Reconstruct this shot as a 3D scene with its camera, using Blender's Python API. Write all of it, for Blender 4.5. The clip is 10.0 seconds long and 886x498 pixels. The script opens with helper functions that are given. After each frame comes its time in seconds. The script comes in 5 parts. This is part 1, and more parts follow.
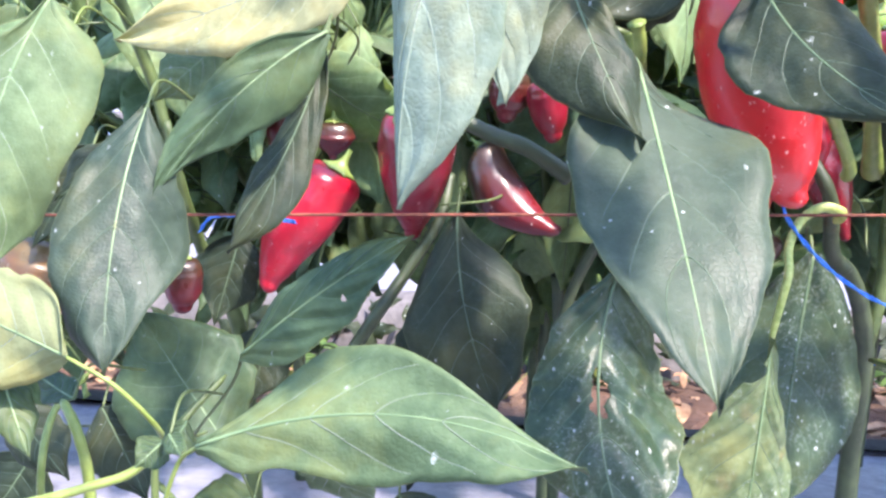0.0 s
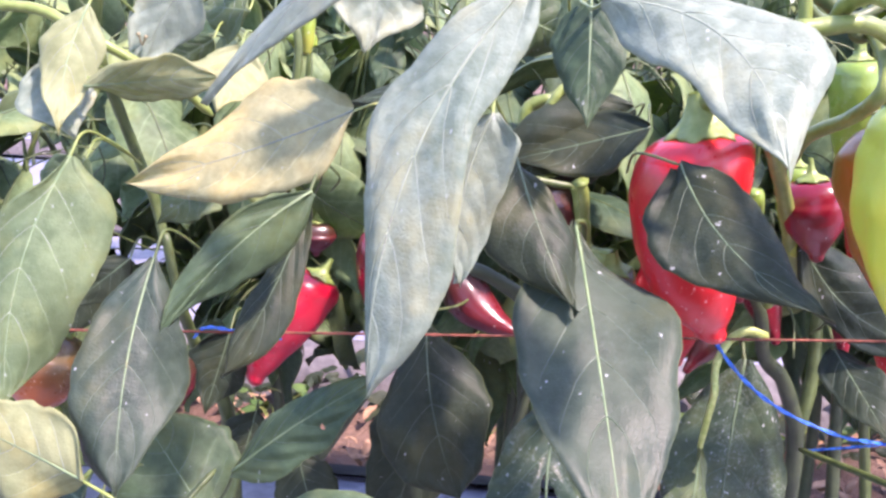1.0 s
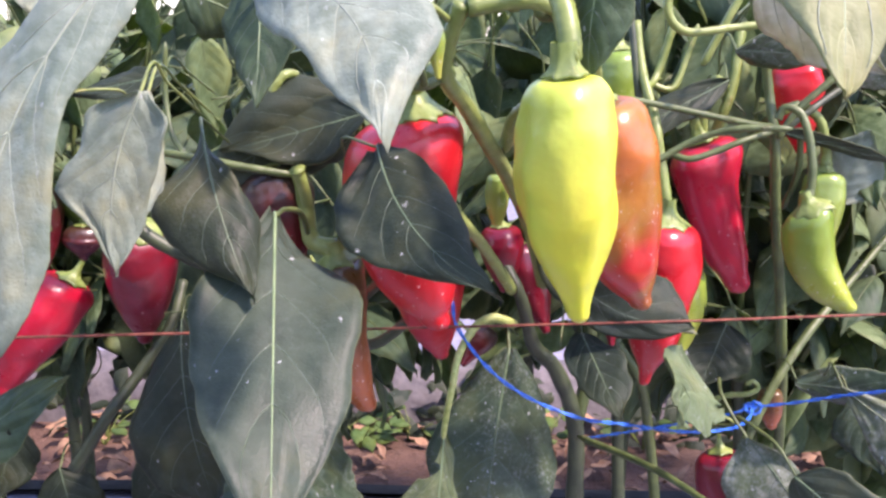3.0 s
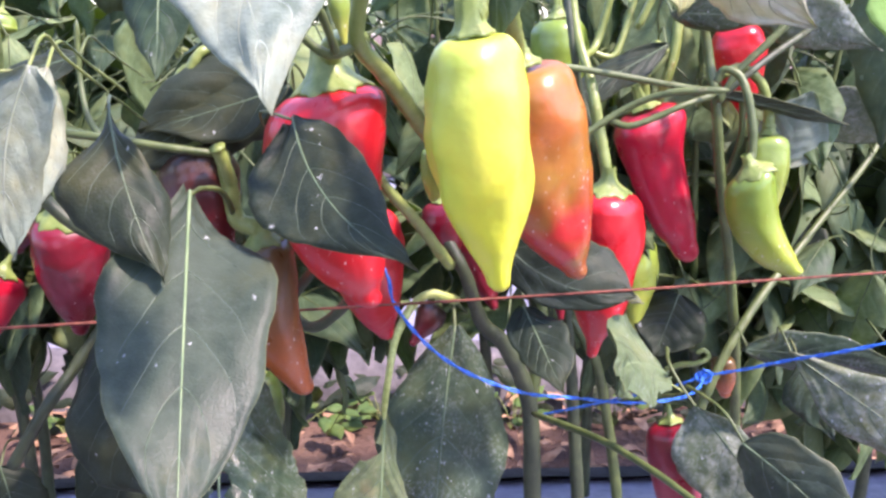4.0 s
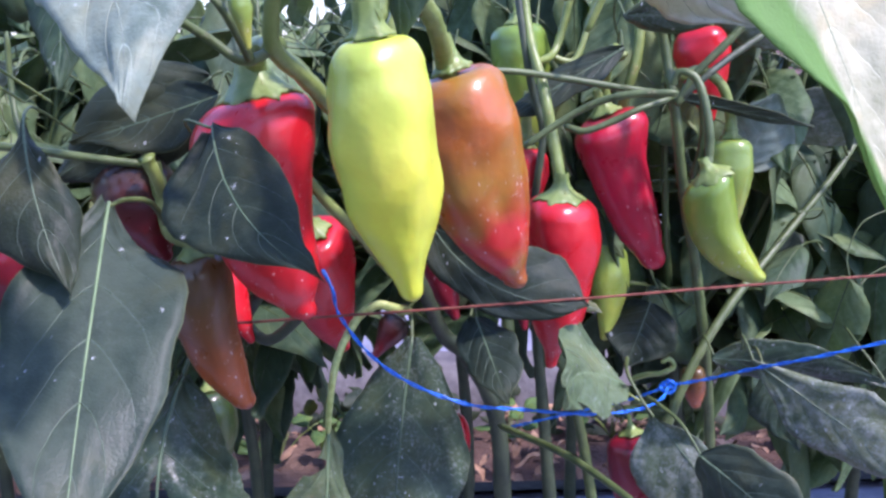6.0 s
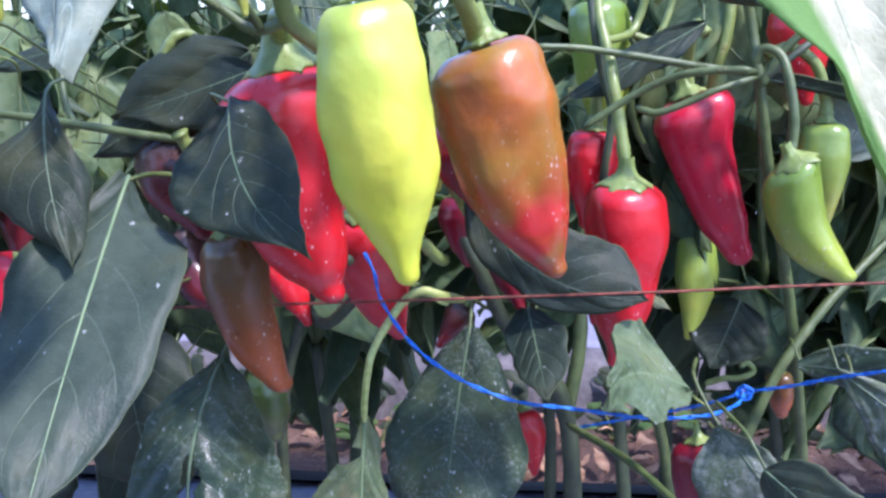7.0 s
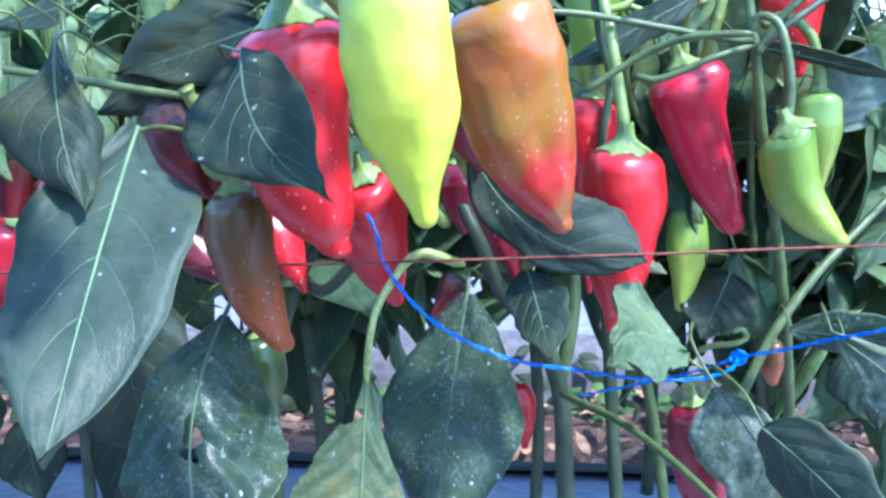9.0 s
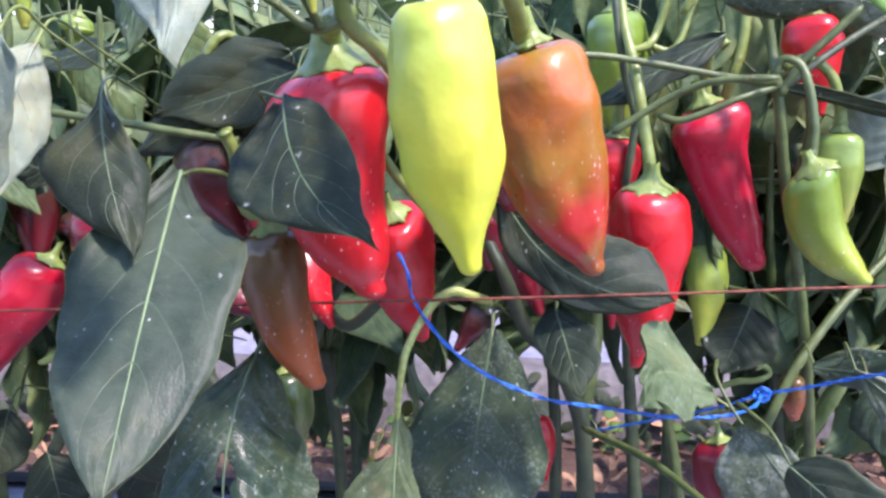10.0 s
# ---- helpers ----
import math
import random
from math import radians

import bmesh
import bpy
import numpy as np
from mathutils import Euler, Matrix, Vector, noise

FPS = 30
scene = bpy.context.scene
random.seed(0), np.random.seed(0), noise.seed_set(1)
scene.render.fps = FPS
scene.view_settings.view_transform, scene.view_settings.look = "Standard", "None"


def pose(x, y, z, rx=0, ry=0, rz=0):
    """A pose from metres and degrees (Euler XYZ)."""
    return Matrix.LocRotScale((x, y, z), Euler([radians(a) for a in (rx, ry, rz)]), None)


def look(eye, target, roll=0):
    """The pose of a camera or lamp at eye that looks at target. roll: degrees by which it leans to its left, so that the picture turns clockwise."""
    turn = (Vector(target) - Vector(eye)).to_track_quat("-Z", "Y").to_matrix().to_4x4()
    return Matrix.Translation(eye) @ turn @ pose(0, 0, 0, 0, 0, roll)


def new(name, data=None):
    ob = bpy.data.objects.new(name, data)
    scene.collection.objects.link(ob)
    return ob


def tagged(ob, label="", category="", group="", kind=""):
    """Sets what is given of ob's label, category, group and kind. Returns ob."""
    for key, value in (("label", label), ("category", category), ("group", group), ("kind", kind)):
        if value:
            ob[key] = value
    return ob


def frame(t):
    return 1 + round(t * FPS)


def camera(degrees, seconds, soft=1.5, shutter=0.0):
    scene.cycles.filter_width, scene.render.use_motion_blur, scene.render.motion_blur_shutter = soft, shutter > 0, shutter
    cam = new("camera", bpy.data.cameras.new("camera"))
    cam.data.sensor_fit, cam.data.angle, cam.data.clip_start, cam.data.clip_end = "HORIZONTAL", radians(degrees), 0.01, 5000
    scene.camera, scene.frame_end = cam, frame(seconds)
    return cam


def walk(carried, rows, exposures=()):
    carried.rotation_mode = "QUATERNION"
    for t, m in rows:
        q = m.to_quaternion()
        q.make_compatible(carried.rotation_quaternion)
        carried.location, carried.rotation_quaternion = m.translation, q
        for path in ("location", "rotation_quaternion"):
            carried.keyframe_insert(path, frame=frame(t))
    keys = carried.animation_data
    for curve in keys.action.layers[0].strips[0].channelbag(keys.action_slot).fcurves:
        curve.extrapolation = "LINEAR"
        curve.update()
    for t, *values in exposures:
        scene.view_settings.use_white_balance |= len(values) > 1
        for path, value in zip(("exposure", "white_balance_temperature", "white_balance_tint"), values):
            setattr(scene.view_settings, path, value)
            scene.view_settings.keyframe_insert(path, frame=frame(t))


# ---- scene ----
cam = camera(49.9, 10.0, soft=2.7)
PATH = [
    (0, (0.1101, 0.0159, 0.6241), (-0.1041, 1.9429, 0.1332), 0.93),
    (0.5, (0.1246, 0.0333, 0.6370), (-0.0614, 1.9666, 0.1599), 0.71),
    (1, (0.1236, -0.0412, 0.7065), (-0.0556, 1.8994, 0.2572), 1.99),
    (1.5, (0.1393, -0.0501, 0.7197), (-0.0020, 1.9078, 0.3365), 1.22),
    (2, (0.1774, -0.0541, 0.7219), (0.1026, 1.9046, 0.3244), 1.99),
    (2.5, (0.2081, -0.0371, 0.6988), (0.2098, 1.9254, 0.3132), 1.22),
    (2.7, (0.2225, -0.0313, 0.6972), (0.2382, 1.9263, 0.2879), 1.93),
    (3.8, (0.2499, -0.0143, 0.6779), (0.3274, 1.9375, 0.2484), -0.41),
    (4, (0.2647, -0.0128, 0.6823), (0.3333, 1.9362, 0.2389), -0.30),
    (4.5, (0.2990, -0.0230, 0.6910), (0.3814, 1.9260, 0.2498), 0.19),
    (5, (0.3088, -0.0117, 0.6750), (0.4099, 1.9375, 0.2386), -0.73),
    (5.5, (0.3116, -0.0191, 0.6872), (0.3785, 1.9315, 0.2506), -0.50),
    (5.7, (0.3048, -0.0139, 0.6847), (0.3903, 1.9404, 0.2680), -1.13),
    (6.8, (0.3725, 0.0274, 0.6625), (0.1000, 1.9616, 0.2331), -1.48),
    (7, (0.3764, 0.0312, 0.6650), (0.0957, 1.9648, 0.2378), -1.48),
    (7.5, (0.3806, 0.0332, 0.6634), (0.0749, 1.9681, 0.2603), -1.29),
    (8, (0.3717, 0.0354, 0.6627), (0.0764, 1.9732, 0.2655), -1.19),
    (8.5, (0.3702, 0.0310, 0.6433), (0.1153, 1.9664, 0.2083), -1.29),
    (9, (0.3568, 0.0203, 0.6428), (0.1388, 1.9614, 0.2132), -0.81),
    (9.5, (0.3498, 0.0142, 0.6521), (0.1305, 1.9612, 0.2508), -0.72),
    (10, (0.3393, 0.0123, 0.6562), (0.1188, 1.9620, 0.2689), -0.63),
]
walk(cam, [(t, look(eye, target, roll)) for t, eye, target, roll in PATH], exposures=[
    (0, 2.56, 6000, 16), (0.5, 2.51, 6150, 25), (1, 2.26, 6250, 37), (1.5, 1.61, 6250, 38), (2, 1.46, 6350, 38), (2.5, 1.61, 6350, 36), (4, 2.08, 6180, 35),
    (4.5, 1.61, 5930, 38), (5, 1.41, 5380, 35), (5.5, 1.41, 5380, 36), (7, 1.51, 5180, 27), (7.5, 1.60, 5380, 34), (8, 1.46, 5980, 38), (8.5, 1.61, 4830, 20),
    (9, 2.08, 4580, 8), (9.5, 1.96, 4780, 13), (10, 1.74, 5780, 26)])

# ---- world, sun, exposure ----
SUN = Vector((0.58, -0.40, 1.05)).normalized()          # towards the sun
world = bpy.data.worlds.new("world")
scene.world = world
world.use_nodes = True
_n, _l = world.node_tree.nodes, world.node_tree.links
sky = _n.new("ShaderNodeTexSky")
sky.sky_type, sky.sun_disc = "NISHITA", False
sky.sun_elevation = math.asin(SUN.z)
sky.sun_rotation = math.atan2(SUN.x, SUN.y)
sky.dust_density, sky.air_density = 1.0, 1.0
_n["Background"].inputs["Strength"].default_value = 0.15
_l.new(sky.outputs[0], _n["Background"].inputs["Color"])
sun_data = bpy.data.lights.new("sun", "SUN")
sun_data.energy, sun_data.angle, sun_data.color = 2.7, radians(4.0), (1.0, 0.88, 0.73)
sun = new("sun", sun_data)
sun.matrix_world = look(SUN * 20, (0, 0, 0))


# ---- materials ----
class Nodes:
    """A short way to write a node material."""

    def __init__(self, name):
        self.mat = bpy.data.materials.new(name)
        self.mat.use_nodes = True
        self.tree = self.mat.node_tree
        self.bsdf = self.tree.nodes["Principled BSDF"]
        self.out = self.tree.nodes["Material Output"]

    def node(self, kind):
        return self.tree.nodes.new("ShaderNode" + kind)

    def put(self, socket, value):
        if isinstance(value, bpy.types.NodeSocket):
            self.tree.links.new(value, socket)
        elif isinstance(value, (tuple, list)) and len(value) == 3 and socket.type == "RGBA":
            socket.default_value = (*value, 1)
        else:
            socket.default_value = value

    def math(self, op, a, b=0.0, c=0.0, clamp=False):
        n = self.node("Math")
        n.operation, n.use_clamp = op, clamp
        for s, v in zip(n.inputs, (a, b, c)):
            self.put(s, v)
        return n.outputs[0]

    def mix(self, f, a, b, kind="MIX"):
        n = self.node("Mix")
        n.data_type, n.blend_type = "RGBA", kind
        for s, v in zip((n.inputs[0], n.inputs[6], n.inputs[7]), (f, a, b)):
            self.put(s, v)
        return n.outputs[2]

    def ramp(self, f, a, b):
        """0 at a, 1 at b."""
        n = self.node("MapRange")
        for s, v in zip(n.inputs, (f, a, b, 0.0, 1.0)):
            self.put(s, v)
        return n.outputs[0]

    def coords(self, which="Object"):
        return self.node("TexCoord").outputs[which]

    def noise(self, scale, detail=3.0, vector=None, rough=0.55):
        n = self.node("TexNoise")
        self.put(n.inputs["Scale"], scale), self.put(n.inputs["Detail"], detail), self.put(n.inputs["Roughness"], rough)
        self.put(n.inputs["Vector"], vector or self.coords())
        return n.outputs["Fac"]

    def voronoi(self, scale, vector=None, feature="F1"):
        n = self.node("TexVoronoi")
        n.feature = feature
        self.put(n.inputs["Scale"], scale)
        self.put(n.inputs["Vector"], vector or self.coords())
        return n

    def bump(self, height, strength, distance):
        n = self.node("Bump")
        self.put(n.inputs["Height"], height), self.put(n.inputs["Strength"], strength), self.put(n.inputs["Distance"], distance)
        return n.outputs[0]

    def set(self, **values):
        for key, value in values.items():
            self.put(self.bsdf.inputs[key.replace("_", " ").title()], value)
        return self.mat


def specks(m, scale, share, size, vector=None):
    """Mask of scattered dried drops: each cell holds one with the given share."""
    warp = m.node("TexNoise")
    m.put(warp.inputs["Scale"], scale * 0.8)
    bent = m.node("VectorMath")
    bent.operation = "MULTIPLY_ADD"
    m.put(bent.inputs[0], warp.outputs["Color"])
    bent.inputs[1].default_value = (0.9 / scale, 0.9 / scale, 0.9 / scale)
    m.put(bent.inputs[2], vector or m.coords())
    flat = m.node("VectorMath")
    flat.operation = "MULTIPLY"
    m.put(flat.inputs[0], bent.outputs[0])
    flat.inputs[1].default_value = (1.0, 1.0, 0.45)
    v = m.voronoi(scale, flat.outputs[0])
    sep = m.node("SeparateColor")
    m.put(sep.inputs[0], v.outputs["Color"])
    drift = m.ramp(m.noise(scale / 9.0, 3.0, vector), 0.36, 0.60)      # the drops fell in drifts
    chosen = m.math("LESS_THAN", sep.outputs[0], m.math("MULTIPLY", drift, 1.7 * share))
    grain = m.noise(scale * 2.5, 2.0, vector)
    reach = m.math("MULTIPLY", m.math("MULTIPLY", sep.outputs[1], size), m.math("ADD", grain, 0.4))
    near = m.ramp(m.math("SUBTRACT", v.outputs["Distance"], reach), 0.06, -0.02)
    return m.math("MULTIPLY", near, chosen)


def leaf_material(name, dark, light, sheer, speck=0.0, rough=0.40, worn=0.0, edge=None, sheen=0.26, spray=0.0):
    m = Nodes(name)
    uv = m.node("SeparateXYZ")
    m.put(uv.inputs[0], m.coords("UV"))
    u, v = uv.outputs[0], uv.outputs[1]
    across = m.math("ABSOLUTE", m.math("SUBTRACT", v, 0.5))
    rise = m.math("SUBTRACT", m.math("MULTIPLY", u, 5.8), m.math("MULTIPLY", m.math("POWER", m.math("MULTIPLY", across, 2.0), 1.3), 1.9))
    off = m.math("ABSOLUTE", m.math("SUBTRACT", m.math("FRACT", m.math("SUBTRACT", rise, 0.25)), 0.5))
    vein = m.math("MULTIPLY", m.ramp(m.math("ADD", off, m.math("MULTIPLY", m.noise(90.0, 2.0), 0.03)), 0.052, 0.016), m.ramp(across, 0.46, 0.25))
    near = m.math("ABSOLUTE", m.math("SUBTRACT", m.math("FRACT", m.math("ADD", m.math("MULTIPLY", rise, 4.0), m.math("MULTIPLY", across, 9.0))), 0.5))
    vein = m.math("MAXIMUM", vein, m.math("MULTIPLY", m.ramp(near, 0.07, 0.0), 0.12))
    mesh = m.voronoi(430.0, feature="DISTANCE_TO_EDGE").outputs["Distance"]
    broad = m.noise(22.0, 4.0)
    fine = m.noise(160.0, 3.0)
    rnd = m.node("ObjectInfo").outputs["Random"]
    tone = m.math("ADD", m.ramp(broad, 0.3, 0.72), m.math("MULTIPLY", m.math("SUBTRACT", rnd, 0.5), 0.7), clamp=True)
    col = m.mix(tone, dark, light)
    blot = m.math("MULTIPLY", m.ramp(m.noise(48.0, 5.0, rough=0.7), 0.48, 0.68), 0.45)
    col = m.mix(blot, col, (0.75 * dark[0], 0.72 * dark[1], 0.62 * dark[2]))
    film = m.math("MULTIPLY", m.ramp(m.noise(17.0, 4.0, rough=0.65), 0.50, 0.66), 0.42)        # tan mottling: thin dust, and warm dappled sun put into the colour
    col = m.mix(film, col, (1.75 * light[0] + 0.012, 1.35 * light[1] + 0.008, 0.85 * light[2]))
    col = m.mix(m.math("MULTIPLY", m.ramp(fine, 0.42, 0.7), 0.35), col, tuple(1.5 * c for c in light))
    col = m.mix(m.math("MULTIPLY", vein, 0.45), col, tuple(min(1.0, 1.9 * c + 0.03) for c in light))
    margin = m.ramp(across, 0.490, 0.5)
    col = m.mix(m.math("MULTIPLY", margin, 0.22), col, (0.30, 0.34, 0.14))
    # a strip along one side; the cream leaf's green one stands for backlight
    if edge:
        col = m.mix(m.ramp(m.math("ADD", v, m.math("MULTIPLY", broad, 0.14)), 0.70, 0.80), col, edge)
    if worn:
        blotch = m.math("MULTIPLY", m.ramp(m.noise(38.0, 5.0), 0.60, 0.72), worn)
        col = m.mix(blotch, col, (0.30, 0.22, 0.10))
    gloss = rough
    if spray:                                           # dried wash that ran and pooled between the veins
        pool = m.math("MULTIPLY", m.ramp(m.noise(46.0, 5.0, rough=0.7), 0.42, 0.62), m.ramp(m.noise(240.0, 5.0, rough=0.75), 0.36, 0.60))
        col = m.mix(m.math("MULTIPLY", pool, spray), col, (0.36, 0.39, 0.33))
    if speck:
        s = m.math("ADD", specks(m, 380.0, 0.20 * speck, 0.27), specks(m, 170.0, 0.20 * speck, 0.21), clamp=True)
        dust = m.math("MULTIPLY", m.math("MULTIPLY", m.ramp(m.noise(420.0, 6.0, rough=0.7), 0.50, 0.66), m.ramp(m.noise(40.0, 4.0), 0.40, 0.66)), 0.30 * speck)
        col = m.mix(m.math("MAXIMUM", m.math("MULTIPLY", s, 0.8), dust), col, (0.50, 0.54, 0.50))
        gloss = m.math("ADD", m.math("MULTIPLY", s, 0.35), rough)
    height = m.math("ADD", m.math("MULTIPLY", m.ramp(mesh, 0.0, 0.25), 0.22), m.math("MULTIPLY", vein, -0.5))
    puff = m.math("MULTIPLY", m.ramp(off, 0.0, 0.45), m.ramp(across, 0.5, 0.3))       # the blade swells between its veins
    height = m.math("ADD", height, m.math("ADD", m.math("MULTIPLY", puff, 0.9), m.math("MULTIPLY", m.noise(75.0, 3.0), 1.5)))
    normal = m.bump(height, 0.30, 0.0012)
    m.set(base_color=col, roughness=m.math("ADD", gloss, m.math("MULTIPLY", m.math("SUBTRACT", broad, 0.5), 0.25)), normal=normal)
    m.put(m.bsdf.inputs["Specular IOR Level"], sheen)
    through_leaf = m.node("BsdfTranslucent")
    m.put(through_leaf.inputs["Color"], m.mix(0.75, col, (0.30, 0.42, 0.06)))
    m.put(through_leaf.inputs["Normal"], normal)
    blend = m.node("MixShader")
    m.put(blend.inputs[0], sheer)
    m.tree.links.new(m.bsdf.outputs[0], blend.inputs[1])
    m.tree.links.new(through_leaf.outputs[0], blend.inputs[2])
    m.tree.links.new(blend.outputs[0], m.out.inputs[0])
    return m.mat


def plain_green(name, a, b, rough=0.4, scale=60.0):
    m = Nodes(name)
    n = m.noise(scale, 3.0)
    streak = m.noise(14.0, 2.0)
    col = m.mix(m.ramp(n, 0.3, 0.7), a, b)
    col = m.mix(m.math("MULTIPLY", m.ramp(streak, 0.5, 0.75), 0.5), col, tuple(0.6 * c for c in a))
    scar = m.ramp(m.noise(75.0, 5.0, rough=0.7), 0.60, 0.70)
    col = m.mix(m.math("MULTIPLY", scar, 0.45), col, (1.3 * b[0], 0.85 * b[1], 0.8 * b[2]))
    return m.set(base_color=col, roughness=rough, normal=m.bump(m.math("ADD", n, scar), 0.6, 0.0012))


def pepper_material(name, top, mid, tip, rough=0.30, speck=0.5, patch=0.15, blush=None):
    m = Nodes(name)
    uv = m.node("SeparateXYZ")
    m.put(uv.inputs[0], m.coords("UV"))
    along = m.math("ADD", uv.outputs[1], m.math("MULTIPLY", m.math("SUBTRACT", m.noise(28.0, 2.0), 0.5), 0.55 if patch > 0.2 else 0.25))
    col = m.mix(m.ramp(along, 0.15, 0.5), top, mid)
    col = m.mix(m.ramp(along, 0.47, 0.68), col, tip)
    if blush:
        col = m.mix(m.math("MULTIPLY", m.ramp(m.noise(24.0, 2.0), 0.44, 0.62), 0.75), col, blush)
    mottled = m.noise(60.0, 4.0)
    col = m.mix(m.math("MULTIPLY", m.ramp(mottled, 0.4, 0.75), patch), col, tuple(0.55 * c for c in mid))
    drops = m.math("MAXIMUM", specks(m, 420.0, 0.30 * speck, 0.26), specks(m, 230.0, 0.12 * speck, 0.15))
    low = m.ramp(uv.outputs[1], 0.2, 0.6)
    marks = m.math("MULTIPLY", drops, m.math("MULTIPLY", low, 0.62))
    col = m.mix(marks, col, (0.74, 0.64, 0.60))
    m.set(base_color=col, roughness=m.math("ADD", m.math("MULTIPLY", mottled, 0.16), m.math("ADD", rough - 0.08, m.math("MULTIPLY", marks, 0.4))),
          normal=m.bump(m.math("ADD", m.noise(62.0, 2.5), m.math("MULTIPLY", marks, 0.2)), 0.36, 0.0035))
    m.put(m.bsdf.inputs["Coat Weight"], 0.2)
    m.put(m.bsdf.inputs["Coat Roughness"], 0.22)
    m.put(m.bsdf.inputs["Subsurface Weight"], 0.12)
    m.put(m.bsdf.inputs["Subsurface Radius"], (0.6, 0.25, 0.1))
    m.put(m.bsdf.inputs["Subsurface Scale"], 0.004)
    return m.mat


LEAF = {
    "leaf": leaf_material("leaf green", (0.025, 0.050, 0.028), (0.062, 0.100, 0.050), 0.20, speck=0.16, rough=0.55),
    # leaf green made lighter, with the brightness of haze in it
    "mid": leaf_material("green leaf lightened for haze", (0.052, 0.090, 0.047), (0.118, 0.165, 0.082), 0.26, speck=0.16, rough=0.58),
    # dark leaf tone; the shade on inner and low leaves is part of it
    "dark": leaf_material("dark leaf green lowered for shade", (0.010, 0.019, 0.013), (0.027, 0.038, 0.023), 0.10, speck=0.16, rough=0.52, sheen=0.20),
    "pale": leaf_material("young leaf green", (0.16, 0.19, 0.085), (0.27, 0.29, 0.15), 0.32, rough=0.55),
    # pale underside raised to near white: direct sun is in the cream
    "cream": leaf_material("pale underside with sun glare", (0.40, 0.41, 0.26), (0.54, 0.52, 0.36), 0.35, rough=0.65, edge=(0.15, 0.28, 0.07)),
    "blue": leaf_material("waxy leaf green", (0.017, 0.032, 0.023), (0.047, 0.066, 0.044), 0.18, speck=0.16, rough=0.50, sheen=0.30),
    # much paler leaf tone; skylight and haze are painted into it
    "sky": leaf_material("pale leaf with skylight in colour", (0.15, 0.20, 0.155), (0.27, 0.32, 0.25), 0.30, speck=0.16, rough=0.50),
    # warm sun falling on the leaf is given as a beige base colour
    "beige": leaf_material("sunlit beige leaf", (0.25, 0.25, 0.13), (0.36, 0.35, 0.19), 0.30, speck=0.16, rough=0.55),
    "bleached": leaf_material("whitish leaf underside", (0.38, 0.37, 0.26), (0.50, 0.48, 0.36), 0.35, rough=0.6),
    "speck": leaf_material("spray marked leaf", (0.019, 0.036, 0.023), (0.045, 0.072, 0.040), 0.13, speck=1.1, rough=0.33),
    "ragged": leaf_material("rough leaf", (0.062, 0.098, 0.045), (0.120, 0.165, 0.082), 0.2, speck=1.0, rough=0.46),
    "dusty": leaf_material("dusty leaf", (0.045, 0.072, 0.042), (0.105, 0.135, 0.080), 0.2, speck=1.3, rough=0.46, spray=0.75),
    "worn": leaf_material("worn leaf", (0.075, 0.112, 0.054), (0.18, 0.215, 0.105), 0.24, speck=0.9, rough=0.45, worn=0.6),
    "weed": leaf_material("weed green", (0.055, 0.110, 0.030), (0.13, 0.21, 0.06), 0.35, rough=0.5),
    # rear leaves are paler to imitate haze over the far foliage
    "far": leaf_material("rear leaf green", (0.060, 0.105, 0.048), (0.190, 0.265, 0.125), 0.38, rough=0.50),
}
VEIN = plain_green("leaf vein", (0.12, 0.19, 0.085), (0.20, 0.27, 0.13), 0.45)
DARK_VEIN = plain_green("dull leaf vein", (0.062, 0.105, 0.052), (0.115, 0.165, 0.080), 0.45)
BUD = plain_green("flower bud", (0.22, 0.20, 0.09), (0.36, 0.28, 0.16), 0.6, 200.0)
SIDE_PALE = plain_green("pale side vein", (0.17, 0.215, 0.14), (0.26, 0.30, 0.21), 0.5)
SIDE_VEIN = plain_green("side vein", (0.052, 0.088, 0.048), (0.090, 0.130, 0.070), 0.45)
ARCH = plain_green("pale petiole", (0.26, 0.32, 0.07), (0.46, 0.50, 0.16), 0.45, 220.0)
STEM = plain_green("green stem", (0.045, 0.070, 0.018), (0.105, 0.140, 0.042), 0.46)
STEM_DARK = plain_green("woody stem", (0.026, 0.040, 0.018), (0.060, 0.080, 0.034), 0.5)
CALYX = plain_green("calyx green", (0.13, 0.19, 0.035), (0.24, 0.30, 0.08), 0.45, 120.0)
STALK = plain_green("fruit stalk green", (0.13, 0.18, 0.035), (0.23, 0.28, 0.075), 0.4, 90.0)
